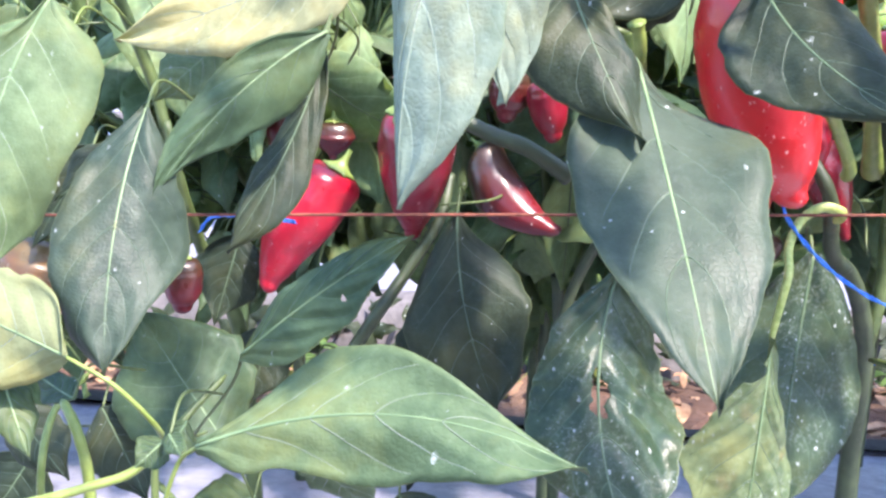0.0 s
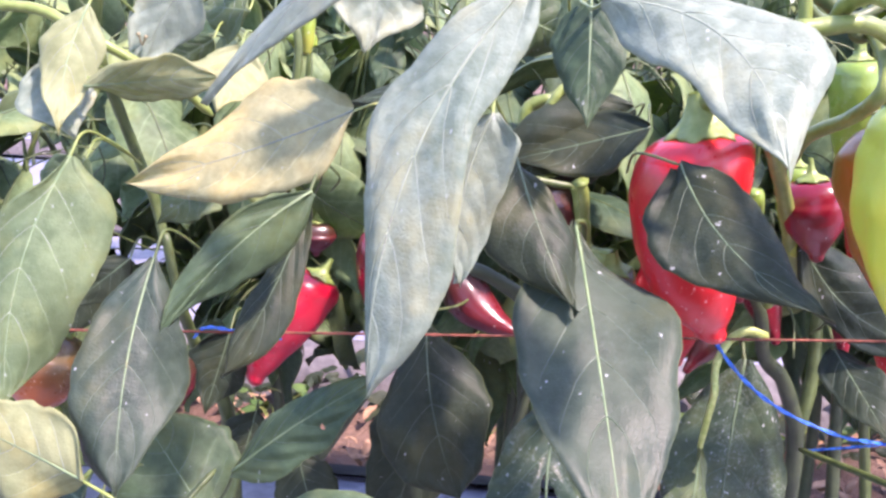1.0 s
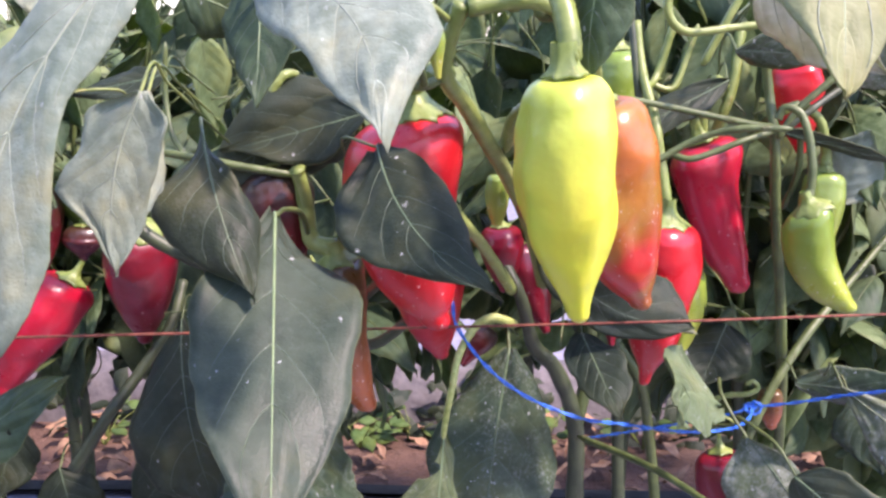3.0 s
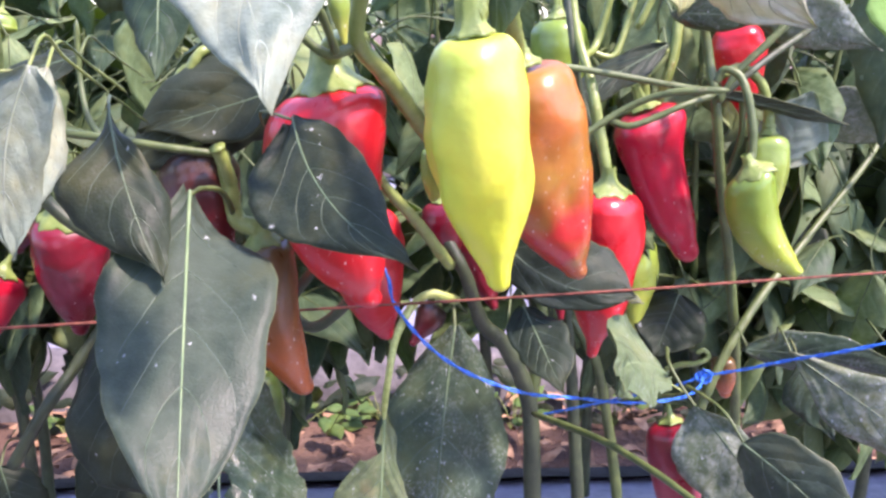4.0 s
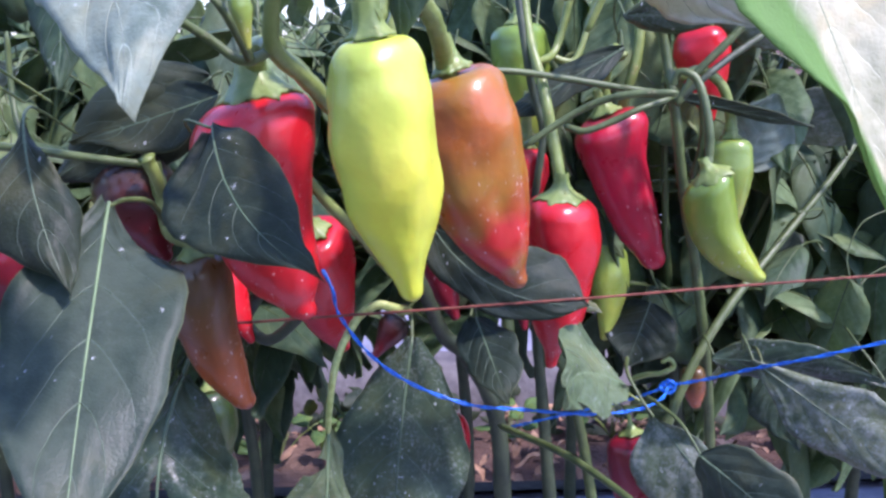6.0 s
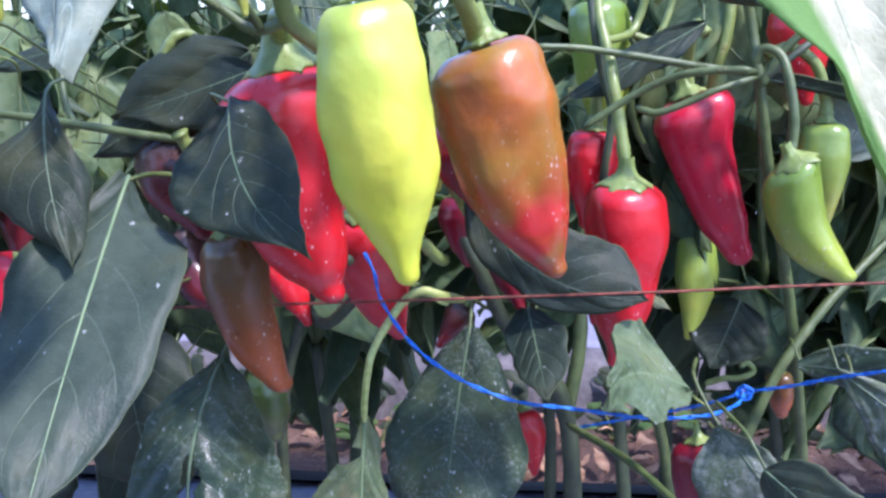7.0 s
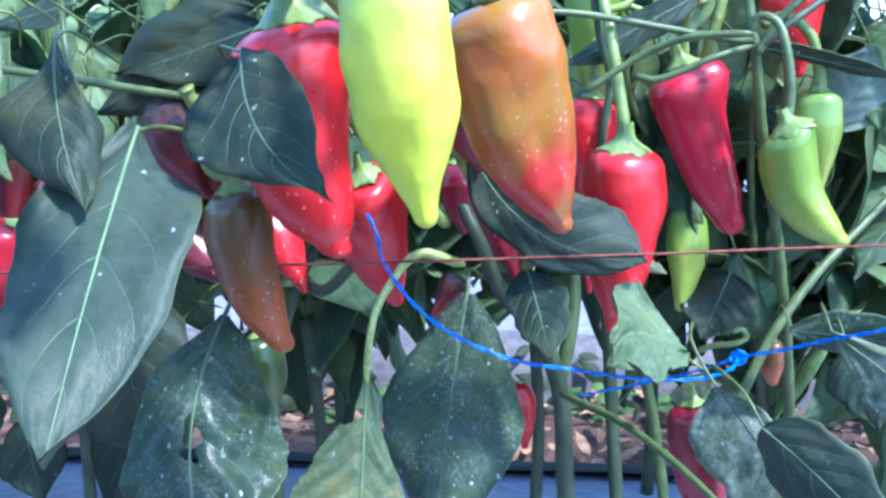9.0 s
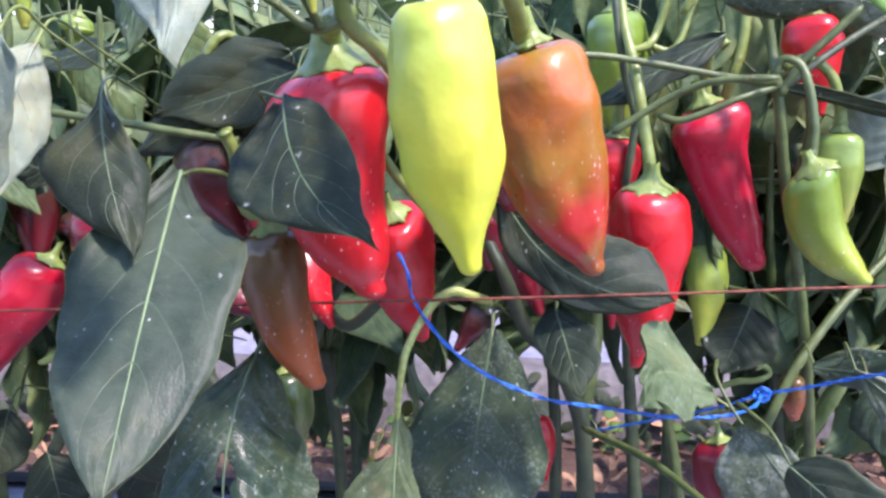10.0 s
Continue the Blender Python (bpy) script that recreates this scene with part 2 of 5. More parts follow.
SKIN = {
    "red": pepper_material("ripe red skin", (0.46, 0.010, 0.014), (0.51, 0.010, 0.017), (0.48, 0.010, 0.015), speck=1.8),
    "crimson": pepper_material("deep red skin", (0.40, 0.008, 0.026), (0.46, 0.009, 0.034), (0.42, 0.008, 0.028), speck=0.7),
    # ripe red lowered to carry the shade its peppers hang in
    "shaded_red": pepper_material("red skin darkened for shade", (0.15, 0.005, 0.014), (0.19, 0.006, 0.017), (0.17, 0.005, 0.014)),
    # half-ripe maroon, taken still darker to stand for shade around it
    "maroon": pepper_material("maroon skin lowered for shade", (0.045, 0.024, 0.013), (0.085, 0.009, 0.013), (0.13, 0.009, 0.014)),
    "yellow": pepper_material("yellow green skin", (0.46, 0.55, 0.065), (0.60, 0.59, 0.045), (0.55, 0.59, 0.035), rough=0.40, speck=0.0, patch=0.10, blush=(0.41, 0.50, 0.048)),
    "orange": pepper_material("turning orange skin", (0.40, 0.115, 0.020), (0.31, 0.136, 0.013), (0.43, 0.020, 0.018), speck=1.5, patch=0.25, blush=(0.23, 0.148, 0.018)),
    "brown": pepper_material("turning brown skin", (0.105, 0.070, 0.022), (0.17, 0.060, 0.018), (0.34, 0.085, 0.018), speck=2.2, patch=0.28),
    "green": pepper_material("light green skin", (0.15, 0.235, 0.028), (0.20, 0.280, 0.032), (0.29, 0.36, 0.042), speck=1.4),
    "lime": pepper_material("lime green skin", (0.24, 0.34, 0.05), (0.34, 0.42, 0.055), (0.44, 0.48, 0.06), speck=1.0, blush=(0.25, 0.36, 0.05)),
    # green skin with the shade behind its neighbour put into the colour
    "unripe": pepper_material("shade darkened green skin", (0.035, 0.062, 0.014), (0.050, 0.082, 0.018), (0.075, 0.100, 0.022), speck=0.4),
    "olive": pepper_material("green skin", (0.17, 0.25, 0.040), (0.22, 0.29, 0.045), (0.30, 0.32, 0.050), speck=0.6),
}


def wire_material():
    m = Nodes("rusty wire")
    n = m.noise(140.0, 4.0)
    return m.set(base_color=m.mix(m.ramp(n, 0.35, 0.65), (0.10, 0.032, 0.020), (0.24, 0.075, 0.045)), roughness=0.8, metallic=0.2, normal=m.bump(n, 0.5, 0.0008))


def twine_material():
    m = Nodes("blue twine")
    n = m.noise(320.0, 3.0)
    return m.set(base_color=m.mix(m.ramp(n, 0.35, 0.7), (0.010, 0.10, 0.52), (0.06, 0.26, 0.75)), roughness=0.42, normal=m.bump(n, 0.4, 0.0005))


def soil_material():
    m = Nodes("soil")
    n, big, grit = m.noise(9.0, 6.0), m.noise(1.3, 3.0), m.noise(70.0, 5.0)
    col = m.mix(m.ramp(n, 0.3, 0.7), (0.060, 0.032, 0.022), (0.145, 0.080, 0.055))
    col = m.mix(m.math("MULTIPLY", m.ramp(big, 0.45, 0.7), 0.5), col, (0.24, 0.165, 0.115))
    col = m.mix(m.math("MULTIPLY", m.ramp(grit, 0.55, 0.7), 0.5), col, (0.07, 0.045, 0.03))
    return m.set(base_color=col, roughness=0.95, normal=m.bump(m.math("ADD", n, grit), 0.7, 0.02))


def film_material(name, a, b, rough):
    m = Nodes(name)
    crease, dust = m.noise(11.0, 4.0), m.noise(45.0, 5.0)
    col = m.mix(m.ramp(dust, 0.35, 0.75), a, b)
    col = m.mix(m.math("MULTIPLY", m.ramp(m.noise(5.0, 3.0), 0.55, 0.8), 0.4), col, tuple(0.6 * c for c in a))
    return m.set(base_color=col, roughness=rough, normal=m.bump(m.math("ADD", crease, m.math("MULTIPLY", dust, 0.2)), 0.5, 0.02))


WIRE, TWINE, SOIL = wire_material(), twine_material(), soil_material()
SILVER = film_material("silver mulch film", (0.17, 0.17, 0.22), (0.27, 0.265, 0.33), 0.5)
# darker copy of the silver film: shade on the bed side, set in colour
SHADE_FILM = film_material("silver film toned for shade", (0.075, 0.068, 0.075), (0.15, 0.135, 0.14), 0.7)
BLACK = film_material("black film underside", (0.006, 0.006, 0.006), (0.014, 0.013, 0.012), 0.85)
DRY = plain_green("dry leaf litter", (0.20, 0.10, 0.055), (0.42, 0.26, 0.15), 0.85)


# ---- mesh helpers ----
def mesh_of(name, verts, faces, mat, uvs=None):
    me = bpy.data.meshes.new(name)
    me.from_pydata([tuple(v) for v in verts], [], faces)
    me.polygons.foreach_set("use_smooth", [True] * len(me.polygons))
    if uvs is not None:
        lay = me.uv_layers.new(name="UVMap")
        loops = np.empty(len(me.loops), dtype=np.int32)
        me.loops.foreach_get("vertex_index", loops)
        lay.data.foreach_set("uv", np.asarray(uvs, dtype=np.float32)[loops].ravel())
    me.materials.append(mat)
    me.update()
    return me


def part(name, data, parent, label=""):
    """One mesh under a thing or a part. Under a plant the mesh is given in the world's metres."""
    ob = new(name, data)
    ob.parent = parent
    if parent and parent.name.startswith("pepper_plant"):
        ob.matrix_parent_inverse = Matrix.Translation(-parent.location)
    return tagged(ob, label)


def plant_at(x, y, label, z=0.12):
    ob = new("pepper_plant")
    ob.location = (x, y, z)
    return tagged(ob, label, "pepper plant", "pepper plants in the row")


def smooth_line(points, steps=8):
    """A rounded line through a few points."""
    p = [Vector(q) for q in points]
    p = [p[0] * 2 - p[1]] + p + [p[-1] * 2 - p[-2]]
    out = []
    for i in range(1, len(p) - 2):
        for k in range(steps):
            t = k / steps
            out.append(0.5 * (2 * p[i] + (p[i + 1] - p[i - 1]) * t + (2 * p[i - 1] - 5 * p[i] + 4 * p[i + 1] - p[i + 2]) * t * t
                              + (3 * p[i] - p[i - 1] - 3 * p[i + 1] + p[i + 2]) * t ** 3))
    return out + [p[-2]]


def tube_data(line, radius, sides=8, wobble=0.0, seed=0, start=0):
    """Vertices and faces of a tube along a line; radius: a number or a function of 0..1."""
    rng = random.Random(seed)
    verts, faces = [], []
    n = len(line)
    side = Vector((0.31, 0.77, 0.55))
    for i, p in enumerate(line):
        d = (line[min(i + 1, n - 1)] - line[max(i - 1, 0)])
        d = d.normalized() if d.length > 1e-9 else Vector((0, 0, 1))
        side = (side - d * side.dot(d))
        side = side.normalized() if side.length > 1e-6 else d.orthogonal().normalized()
        other = d.cross(side)
        r = radius(i / (n - 1)) if callable(radius) else radius
        r *= 1 + rng.uniform(-wobble, wobble)
        for k in range(sides):
            a = 2 * math.pi * k / sides
            verts.append(p + (side * math.cos(a) + other * math.sin(a)) * r)
    for i in range(n - 1):
        for k in range(sides):
            a, b = start + i * sides + k, start + i * sides + (k + 1) % sides
            faces.append((a, b, b + sides, a + sides))
    faces.append(tuple(start + k for k in reversed(range(sides))))
    faces.append(tuple(start + (n - 1) * sides + k for k in range(sides)))
    return verts, faces


def tube(name, points, r0, r1, mat, parent, label="", sides=8, steps=8, wobble=0.06, swell=0.0, seed=0):
    line = smooth_line(points, steps)
    thin = 0.75 if name in ("branch", "petiole") and not swell else 0.0      # free ends draw in
    v, f = tube_data(line, lambda t: (r0 + (r1 - r0) * t) * (1 - thin * max(0, (t - 0.93) / 0.07) ** 2 - 0.6 * thin * max(0, 1 - t / 0.04) ** 2) * (1 + swell * (max(0, 1 - t / 0.12) ** 2 + max(0, (t - 0.88) / 0.12) ** 2)), sides, wobble, seed)
    return part(name, mesh_of(name, v, f, mat), parent, label)


def along(values, k):
    x = min(max(k, 0.0), 1.0) * (len(values) - 1)
    i = min(int(x), len(values) - 2)
    f = x - i
    p = [values[max(i - 1, 0)], values[i], values[i + 1], values[min(i + 2, len(values) - 1)]]
    return p[1] + 0.5 * f * (p[2] - p[0] + f * (2 * p[0] - 5 * p[1] + 4 * p[2] - p[3] + f * (3 * (p[1] - p[2]) + p[3] - p[0])))


# ---- leaves ----
class Blade:
    """The curved surface of one leaf: at(u, v), u from base 0 to tip 1, v from edge -1 to edge 1."""

    def __init__(self, base, tip, width, face, bend=0.0, fold=0.2, sway=0.0, a=0.72, b=1.15, wave=0.07, seed=0, quilt=0.035, outline=None):
        self.base, self.tip = Vector(base), Vector(tip)
        self.axis = self.tip - self.base
        self.long = self.axis.length
        d = self.axis.normalized()
        f = Vector(face)
        self.face = (f - d * f.dot(d)).normalized()
        self.side = d.cross(self.face)
        self.w, self.bend, self.fold, self.sway, self.a, self.b, self.wave, self.quilt = width / 2, bend, fold, sway, a, b, wave, quilt
        self.outline = outline                          # half widths from base to tip on the two sides, as shares of the widest
        rng = random.Random(seed)
        self.ph = [rng.uniform(0, 6.28) for _ in range(6)]
        self.peak = (a / (a + b)) ** a * (b / (a + b)) ** b

    def half(self, u, v=0.0):
        u = min(max(u, 0.0), 1.0)
        if self.outline:
            one, two = (max(along(side, u), 0.0) for side in self.outline)
            return self.w * (one if v > 0 else two if v < 0 else (one + two) / 2)
        drawn = 1 - 0.30 * math.exp(-((u - 0.90) / 0.12) ** 2)      # the long drawn-out point
        return self.w * max(u ** self.a * (1 - u) ** self.b / self.peak, 0.0) * drawn

    def spine(self, u):
        arch = 4 * u * (1 - u)
        return self.base + self.axis * u + self.face * (self.bend * self.long * arch) + self.side * (self.sway * self.long * arch)

    def at(self, u, v):
        h = self.half(u, v)
        s = abs(v)
        rough = 0.6 if self.outline else 1.0
        ragged = 1 + 0.19 * rough * noise.noise(Vector((u * 4.2 + self.ph[0], 3.0 if v > 0 else 0.0, self.ph[1]))) + 0.10 * rough * noise.noise(Vector((u * 12 + self.ph[1], 5.0 if v > 0 else 2.0, self.ph[0]))) + 0.035 * noise.noise(Vector((u * 34 + self.ph[2], 1.0 if v > 0 else 7.0, self.ph[1])))
        away = h * v * ragged
        vein = math.sin((u * 5.8 - s ** 1.3 * 1.9) * 2 * math.pi + math.pi)
        lift = -self.fold * h * s ** 1.3 - self.quilt * h * vein * s * (1 - s) * 2.4 - 0.05 * h * math.exp(-(v * 7) ** 2)
        lift += self.wave * self.w * s * s * (math.sin(u * 9 + self.ph[2] + (1.5 if v > 0 else 0)) + 0.5 * math.sin(u * 17 + self.ph[3] + 3 * v))
        lift += 0.34 * self.w * noise.noise(Vector((u * 2.6 + self.ph[5], v * 1.3, self.ph[4]))) * s
        twist = 0.12 * math.sin(u * 3 + self.ph[4]) * h * v
        return self.spine(u) + self.side * away + self.face * (lift + twist)


def blade_mesh(name, bl, mat, nu=30, nv=14, bites=(), thick=0.00035):
    """A leaf blade with two faces; bites: places (u, v, radius) that are eaten away."""
    us = [0.5 - 0.5 * math.cos(math.pi * (i + 0.35) / (nu + 0.35)) if i else 0.004 for i in range(nu + 1)]
    us = [0.6 * u + 0.4 * i / nu for i, u in enumerate(us)]
    us[0], us[-1] = 0.004, 0.998
    top, uvs = [], []
    for u in us:
        for j in range(nv + 1):
            v = -1 + 2 * j / nv
            top.append(bl.at(u, v))
            uvs.append((u, 0.5 + v / 2))
    eaten = set()
    for i in range(nu):
        for j in range(nv):
            u, v = (us[i] + us[i + 1]) / 2, -1 + 2 * (j + 0.5) / nv
            for bu, bv, r in bites:
                x, y = (u - bu) * bl.long, (v - bv) * bl.half(u)
                if math.hypot(x, y) < r * (1 + 0.18 * math.sin(3 * math.atan2(y, x) + bu * 40)):
                    eaten.add((i, j))
    n = len(top)
    low = [p - bl.face * thick for p in top]
    up = [p + bl.face * thick for p in top]
    faces = []
    row = nv + 1
    for i in range(nu):
        for j in range(nv):
            if (i, j) in eaten:
                continue
            q = (i * row + j, i * row + j + 1, (i + 1) * row + j + 1, (i + 1) * row + j)
            faces.append(q)
            faces.append(tuple(n + k for k in reversed(q)))
            for (di, dj), (s, e) in (((0, -1), (q[3], q[0])), ((0, 1), (q[1], q[2])), ((-1, 0), (q[0], q[1])), ((1, 0), (q[2], q[3]))):
                if not (0 <= i + di < nu and 0 <= j + dj < nv) or (i + di, j + dj) in eaten:
                    faces.append((e, s, s + n, e + n))
    return mesh_of(name, up + low, faces, mat, uvs + uvs)


def veins_mesh(name, bl, thick, bites=(), side=None, main_vein=None):
    verts, faces = [], []

    def add(line, r0, r1, sides):
        v, f = tube_data(line, lambda t: r0 + (r1 - r0) * t, sides, start=len(verts))
        verts.extend(v), faces.extend(f)

    add([bl.at(0.004 + 0.97 * i / 24, 0.0) + bl.face * thick * 0.2 for i in range(25)], thick, thick * 0.22, 6)
    main = len(faces)
    if thick < 0.0006:
        return mesh_of(name, verts, faces, main_vein or VEIN)
    for k in range(4):
        u0 = 0.129 + 0.1724 * k
        for s in (-1, 1):
            line = [bl.at(min(u0 + 0.328 * (0.86 * t) ** 1.3, 0.97), s * 0.86 * t) for t in (0, 0.09, 0.18, 0.27, 0.36, 0.45, 0.54, 0.63, 0.72, 0.81, 0.9, 1.0)]
            if any((p - bl.at(bu, bv)).length < r * 1.5 for p in line for bu, bv, r in bites):
                continue
            add([p + bl.face * 0.0005 for p in line], thick * 0.30, thick * 0.12, 4)
    me = mesh_of(name, verts, faces, main_vein or VEIN)
    me.materials.append(side or SIDE_VEIN)
    me.polygons.foreach_set("material_index", [0] * main + [1] * (len(faces) - main))
    return me


def leaf(plant, base, tip, width, face, mat="leaf", petiole=(), label="", bites=(), vein=0.0008, stout=1.0, **shape):
    bl = Blade(base, tip, width, face, seed=len(plant.children), **shape)
    fine = 8 if bites else 1
    ob = part("leaf", blade_mesh("leaf", bl, LEAF[mat], 30 * fine, 14 * fine, bites), plant, label)
    part("midrib", veins_mesh("midrib", bl, vein, bites, SIDE_PALE if mat in ("sky", "beige", "pale", "cream", "mid") else SIDE_VEIN, DARK_VEIN if mat in ("dark", "speck", "dusty") else SIDE_PALE if mat in ("sky", "beige") else VEIN), ob, "pale raised midrib with side veins")
    if petiole:
        run = [Vector(p) for p in petiole]
        if len(run) < 3:                                # a short one goes on down to a branch inside the plant
            run.append(run[-1] + Vector((0.10 * (plant.location.x - run[-1].x), 0.040, -0.018)))
        tube("petiole", [bl.at(0.02, 0), *run], vein * 1.1 * stout, vein * (1.0 if len(petiole) < 3 else 2.0) * stout, ARCH if stout > 1.5 else STEM if mat in ("dark", "blue", "speck", "dusty", "leaf") else STALK, ob, sides=7, wobble=0.04)
    return ob


def buds(plant, place, count, seed, size=0.0026):
    """A small cluster of flower buds on thin stalks at a fork."""
    rng = random.Random(seed)
    for k in range(count):
        d = Vector((rng.uniform(-1, 1), rng.uniform(-1, 0.4), rng.uniform(0.2, 1.2))).normalized()
        end = Vector(place) + d * size * rng.uniform(2.0, 3.6)
        tube("bud", (Vector(place), end - d * size, end - d * size * 0.4, end, end + d * size * 0.8), size * 0.16, size * rng.uniform(0.25, 0.45), BUD, plant, "small pale flower bud", sides=7, steps=3, swell=0.5, seed=seed + k)


# ---- peppers ----
PROFILE = {                                             # radius from the shoulder to the tip
    "long bell": (0.9, 0.97, 0.99, 1.0, 0.98, 0.93, 0.85, 0.7, 0.53, 0.36, 0.24),
    "broad wedge": (0.94, 0.99, 0.99, 0.94, 0.9, 0.86, 0.8, 0.71, 0.6, 0.44, 0.23),
    "wide shoulder": (0.98, 1.0, 0.96, 0.91, 0.86, 0.81, 0.76, 0.71, 0.61, 0.47, 0.26),
    "drop": (0.96, 1.0, 0.97, 0.92, 0.86, 0.83, 0.79, 0.71, 0.53, 0.28, 0.17),
    "straight cone": (0.98, 0.92, 0.83, 0.78, 0.75, 0.71, 0.67, 0.62, 0.56, 0.43, 0.36),
    "crooked": (0.97, 1.0, 0.98, 0.94, 0.89, 0.85, 0.81, 0.76, 0.69, 0.58, 0.42),
    "club": (0.94, 0.99, 0.98, 0.91, 0.86, 0.8, 0.76, 0.7, 0.61, 0.49, 0.37),
    "bell": (0.96, 1.0, 1.0, 1.0, 0.98, 0.92, 0.80, 0.65, 0.51, 0.41, 0.30),
    "wedge": (0.95, 1.0, 0.99, 0.94, 0.88, 0.80, 0.71, 0.60, 0.47, 0.34, 0.22),
    "cone": (1.0, 0.97, 0.91, 0.85, 0.78, 0.71, 0.63, 0.56, 0.50, 0.44, 0.36),
    "heart": (0.96, 1.0, 0.97, 0.90, 0.80, 0.69, 0.58, 0.48, 0.40, 0.33, 0.26),
    "horn": (0.92, 0.96, 1.0, 1.0, 0.96, 0.88, 0.78, 0.67, 0.56, 0.44, 0.30),
    "stub": (0.95, 1.0, 1.0, 0.99, 0.97, 0.94, 0.90, 0.84, 0.76, 0.65, 0.50),
}


def pepper(skin, top, tip, width, label, bend=(0, 0, 0), shape="wedge", lobes=3, lobe=0.05, stalk=(), cap=0.42, lump=0.07, seed=1, thick=0.0034, calyx=True, dent=None, cone=0.0):
    """A hanging pepper: body along a bent line from its shoulder to its tip, calyx and stalk."""
    top, tip, bend = Vector(top), Vector(tip), Vector(bend)
    whole = new("pepper")
    whole.location = top
    rng = random.Random(seed)
    ph, ph2 = rng.uniform(0, 6.28), rng.uniform(0, 6.28)
    R, axis = width / 2, tip - top
    long, d = axis.length, axis.normalized()
    sx = d.orthogonal().normalized()
    sy = d.cross(sx)
    prof, sides = PROFILE[shape], 36
    rise = 0.60 * R                                     # height of the rounded shoulder
    knob = prof[-1] * R                                 # radius of the rounded tip
    rings = []                                          # (distance along the axis, radius, dent)
    for i in range(13):
        k = i / 12
        a = k * math.pi / 2
        rings.append((rise * (1 - math.cos(a)) + 0.16 * R * max(0, 1 - k / 0.45) ** 2, R * prof[0] * (0.22 + 0.78 * math.sin(a) ** 0.9)))
    for i in range(1, 31):
        k = i / 30
        rings.append((rise + (long - rise - knob) * k, R * along(prof, k)))
    for i in range(1, 7):
        a = i / 6 * math.pi / 2
        rings.append((long - knob + knob * math.sin(a), max(knob * math.cos(a), 0.0002)))
    verts, faces, uvs = [], [], []
    for x, r in rings:
        u = x / long
        c = d * x + bend * (4 * u * (1 - u))
        for j in range(sides):
            a = 2 * math.pi * j / sides
            groove = 1 + lobe * math.cos(lobes * a + ph) * (1 - 0.75 * u) + 0.5 * lobe * math.sin(2 * a + ph2 + 5 * u)
            bulge = 1 + lump * noise.noise(Vector((math.cos(a) * 1.1, math.sin(a) * 1.1, u * 3.4 + seed * 7.1))) + 0.35 * lump * noise.noise(Vector((math.cos(a) * 2.6, math.sin(a) * 2.6, u * 8 + seed)))
            out = sx * math.cos(a) + sy * math.sin(a)
            if dent:                                    # a pressed-in place: (direction, height, depth)
                bulge *= 1 - dent[2] * math.exp(-(1 - out.dot(Vector(dent[0]).normalized())) / 0.12 - ((u - dent[1]) / 0.13) ** 2)
            verts.append(c + out * (r * groove * bulge))
            uvs.append((j / sides, u))
    for i in range(len(rings) - 1):
        for j in range(sides):
            q = i * sides + j, i * sides + (j + 1) % sides
            faces.append((q[0] + sides, q[1] + sides, q[1], q[0]))
    faces.append(tuple(range(sides)))
    faces.append(tuple((len(rings) - 1) * sides + j for j in reversed(range(sides))))
    part("body", mesh_of("body", verts, faces, SKIN[skin], uvs), whole)
    if calyx:
        v, f = [], []
        n = 40
        sheet = ((-0.62, 0.17), (-0.46, 0.19), (-0.31, 0.25), (-0.20, 0.36), (-0.13, 0.52), (-0.08, 0.70), (-0.05, 0.86), (-0.03, 1.0), (0.02, 1.03), (0.03, 0.90))
        neck = 1.3 * thick / R if stalk else 0.17 * cap   # the cap narrows into the stalk
        for z, k in sheet:
            for j in range(n):
                a = 2 * math.pi * j / n
                star = 1 + k ** 3 * (0.13 * max(0, math.cos(6 * a + ph)) + 0.06 * math.sin(13 * a + ph2)) + 0.04 * math.cos(6 * a + ph)
                reach = (neck + (max(cap, neck + 0.1) - neck) * (max(0.0, k - 0.17) / 0.83) ** (1 - 0.45 * cone)) * star
                lean = min(max((reach - 0.22) / 0.78, 0.0), 0.98)
                lie = 0.60 * (1 - math.sqrt(1 - lean * lean))     # height of the shoulder below it
                v.append(d * ((z + lie) * R) + (sx * math.cos(a) + sy * math.sin(a)) * (R * reach))
        for i in range(len(sheet) - 1):
            for j in range(n):
                q = i * n + j, i * n + (j + 1) % n
                f.append((q[0], q[1], q[1] + n, q[0] + n))
        part("calyx", mesh_of("calyx", v, f, CALYX), whole, "green star-edged calyx cap")
    if stalk:
        line = [Vector((0, 0, 0)) - d * R * 0.30] + [Vector(q) - top for q in stalk]
        tube("stalk", line, thick * 1.35, thick, STEM if skin == "green" else STALK, whole, "green ribbed fruit stalk", sides=9, swell=0.25, seed=seed)
    return tagged(whole, label, "pepper", "peppers on the plants")


# ---- ground ----
def ridged_sheet(name, x0, x1, nx, profile, mat, parent=None, lump=0.0, seed=0.0):
    """A sheet that runs along x with the given cross-section of (y, z)."""
    verts, faces = [], []
    m = len(profile)
    for i in range(nx + 1):
        x = x0 + (x1 - x0) * i / nx
        for y, z in profile:
            k = noise.noise(Vector((x * 3 + seed, y * 5, seed))) + 0.5 * noise.noise(Vector((x * 11, y * 13 + seed, 0)))
            verts.append((x, y + 0.4 * lump * k, z + lump * k))
    for i in range(nx):
        for j in range(m - 1):
            faces.append((i * m + j, (i + 1) * m + j, (i + 1) * m + j + 1, i * m + j + 1))
    return part(name, mesh_of(name, verts, faces, mat), parent)


ground_rows = [-60 + 3 * i for i in range(0, 20)] + [-2 + 0.1 * i for i in range(0, 70)] + [5.5 * 1.35 ** i for i in range(0, 15)]
ground = ridged_sheet("ground", -80, 80, 800, [(y, 0.0) for y in ground_rows], SOIL, lump=0.018)
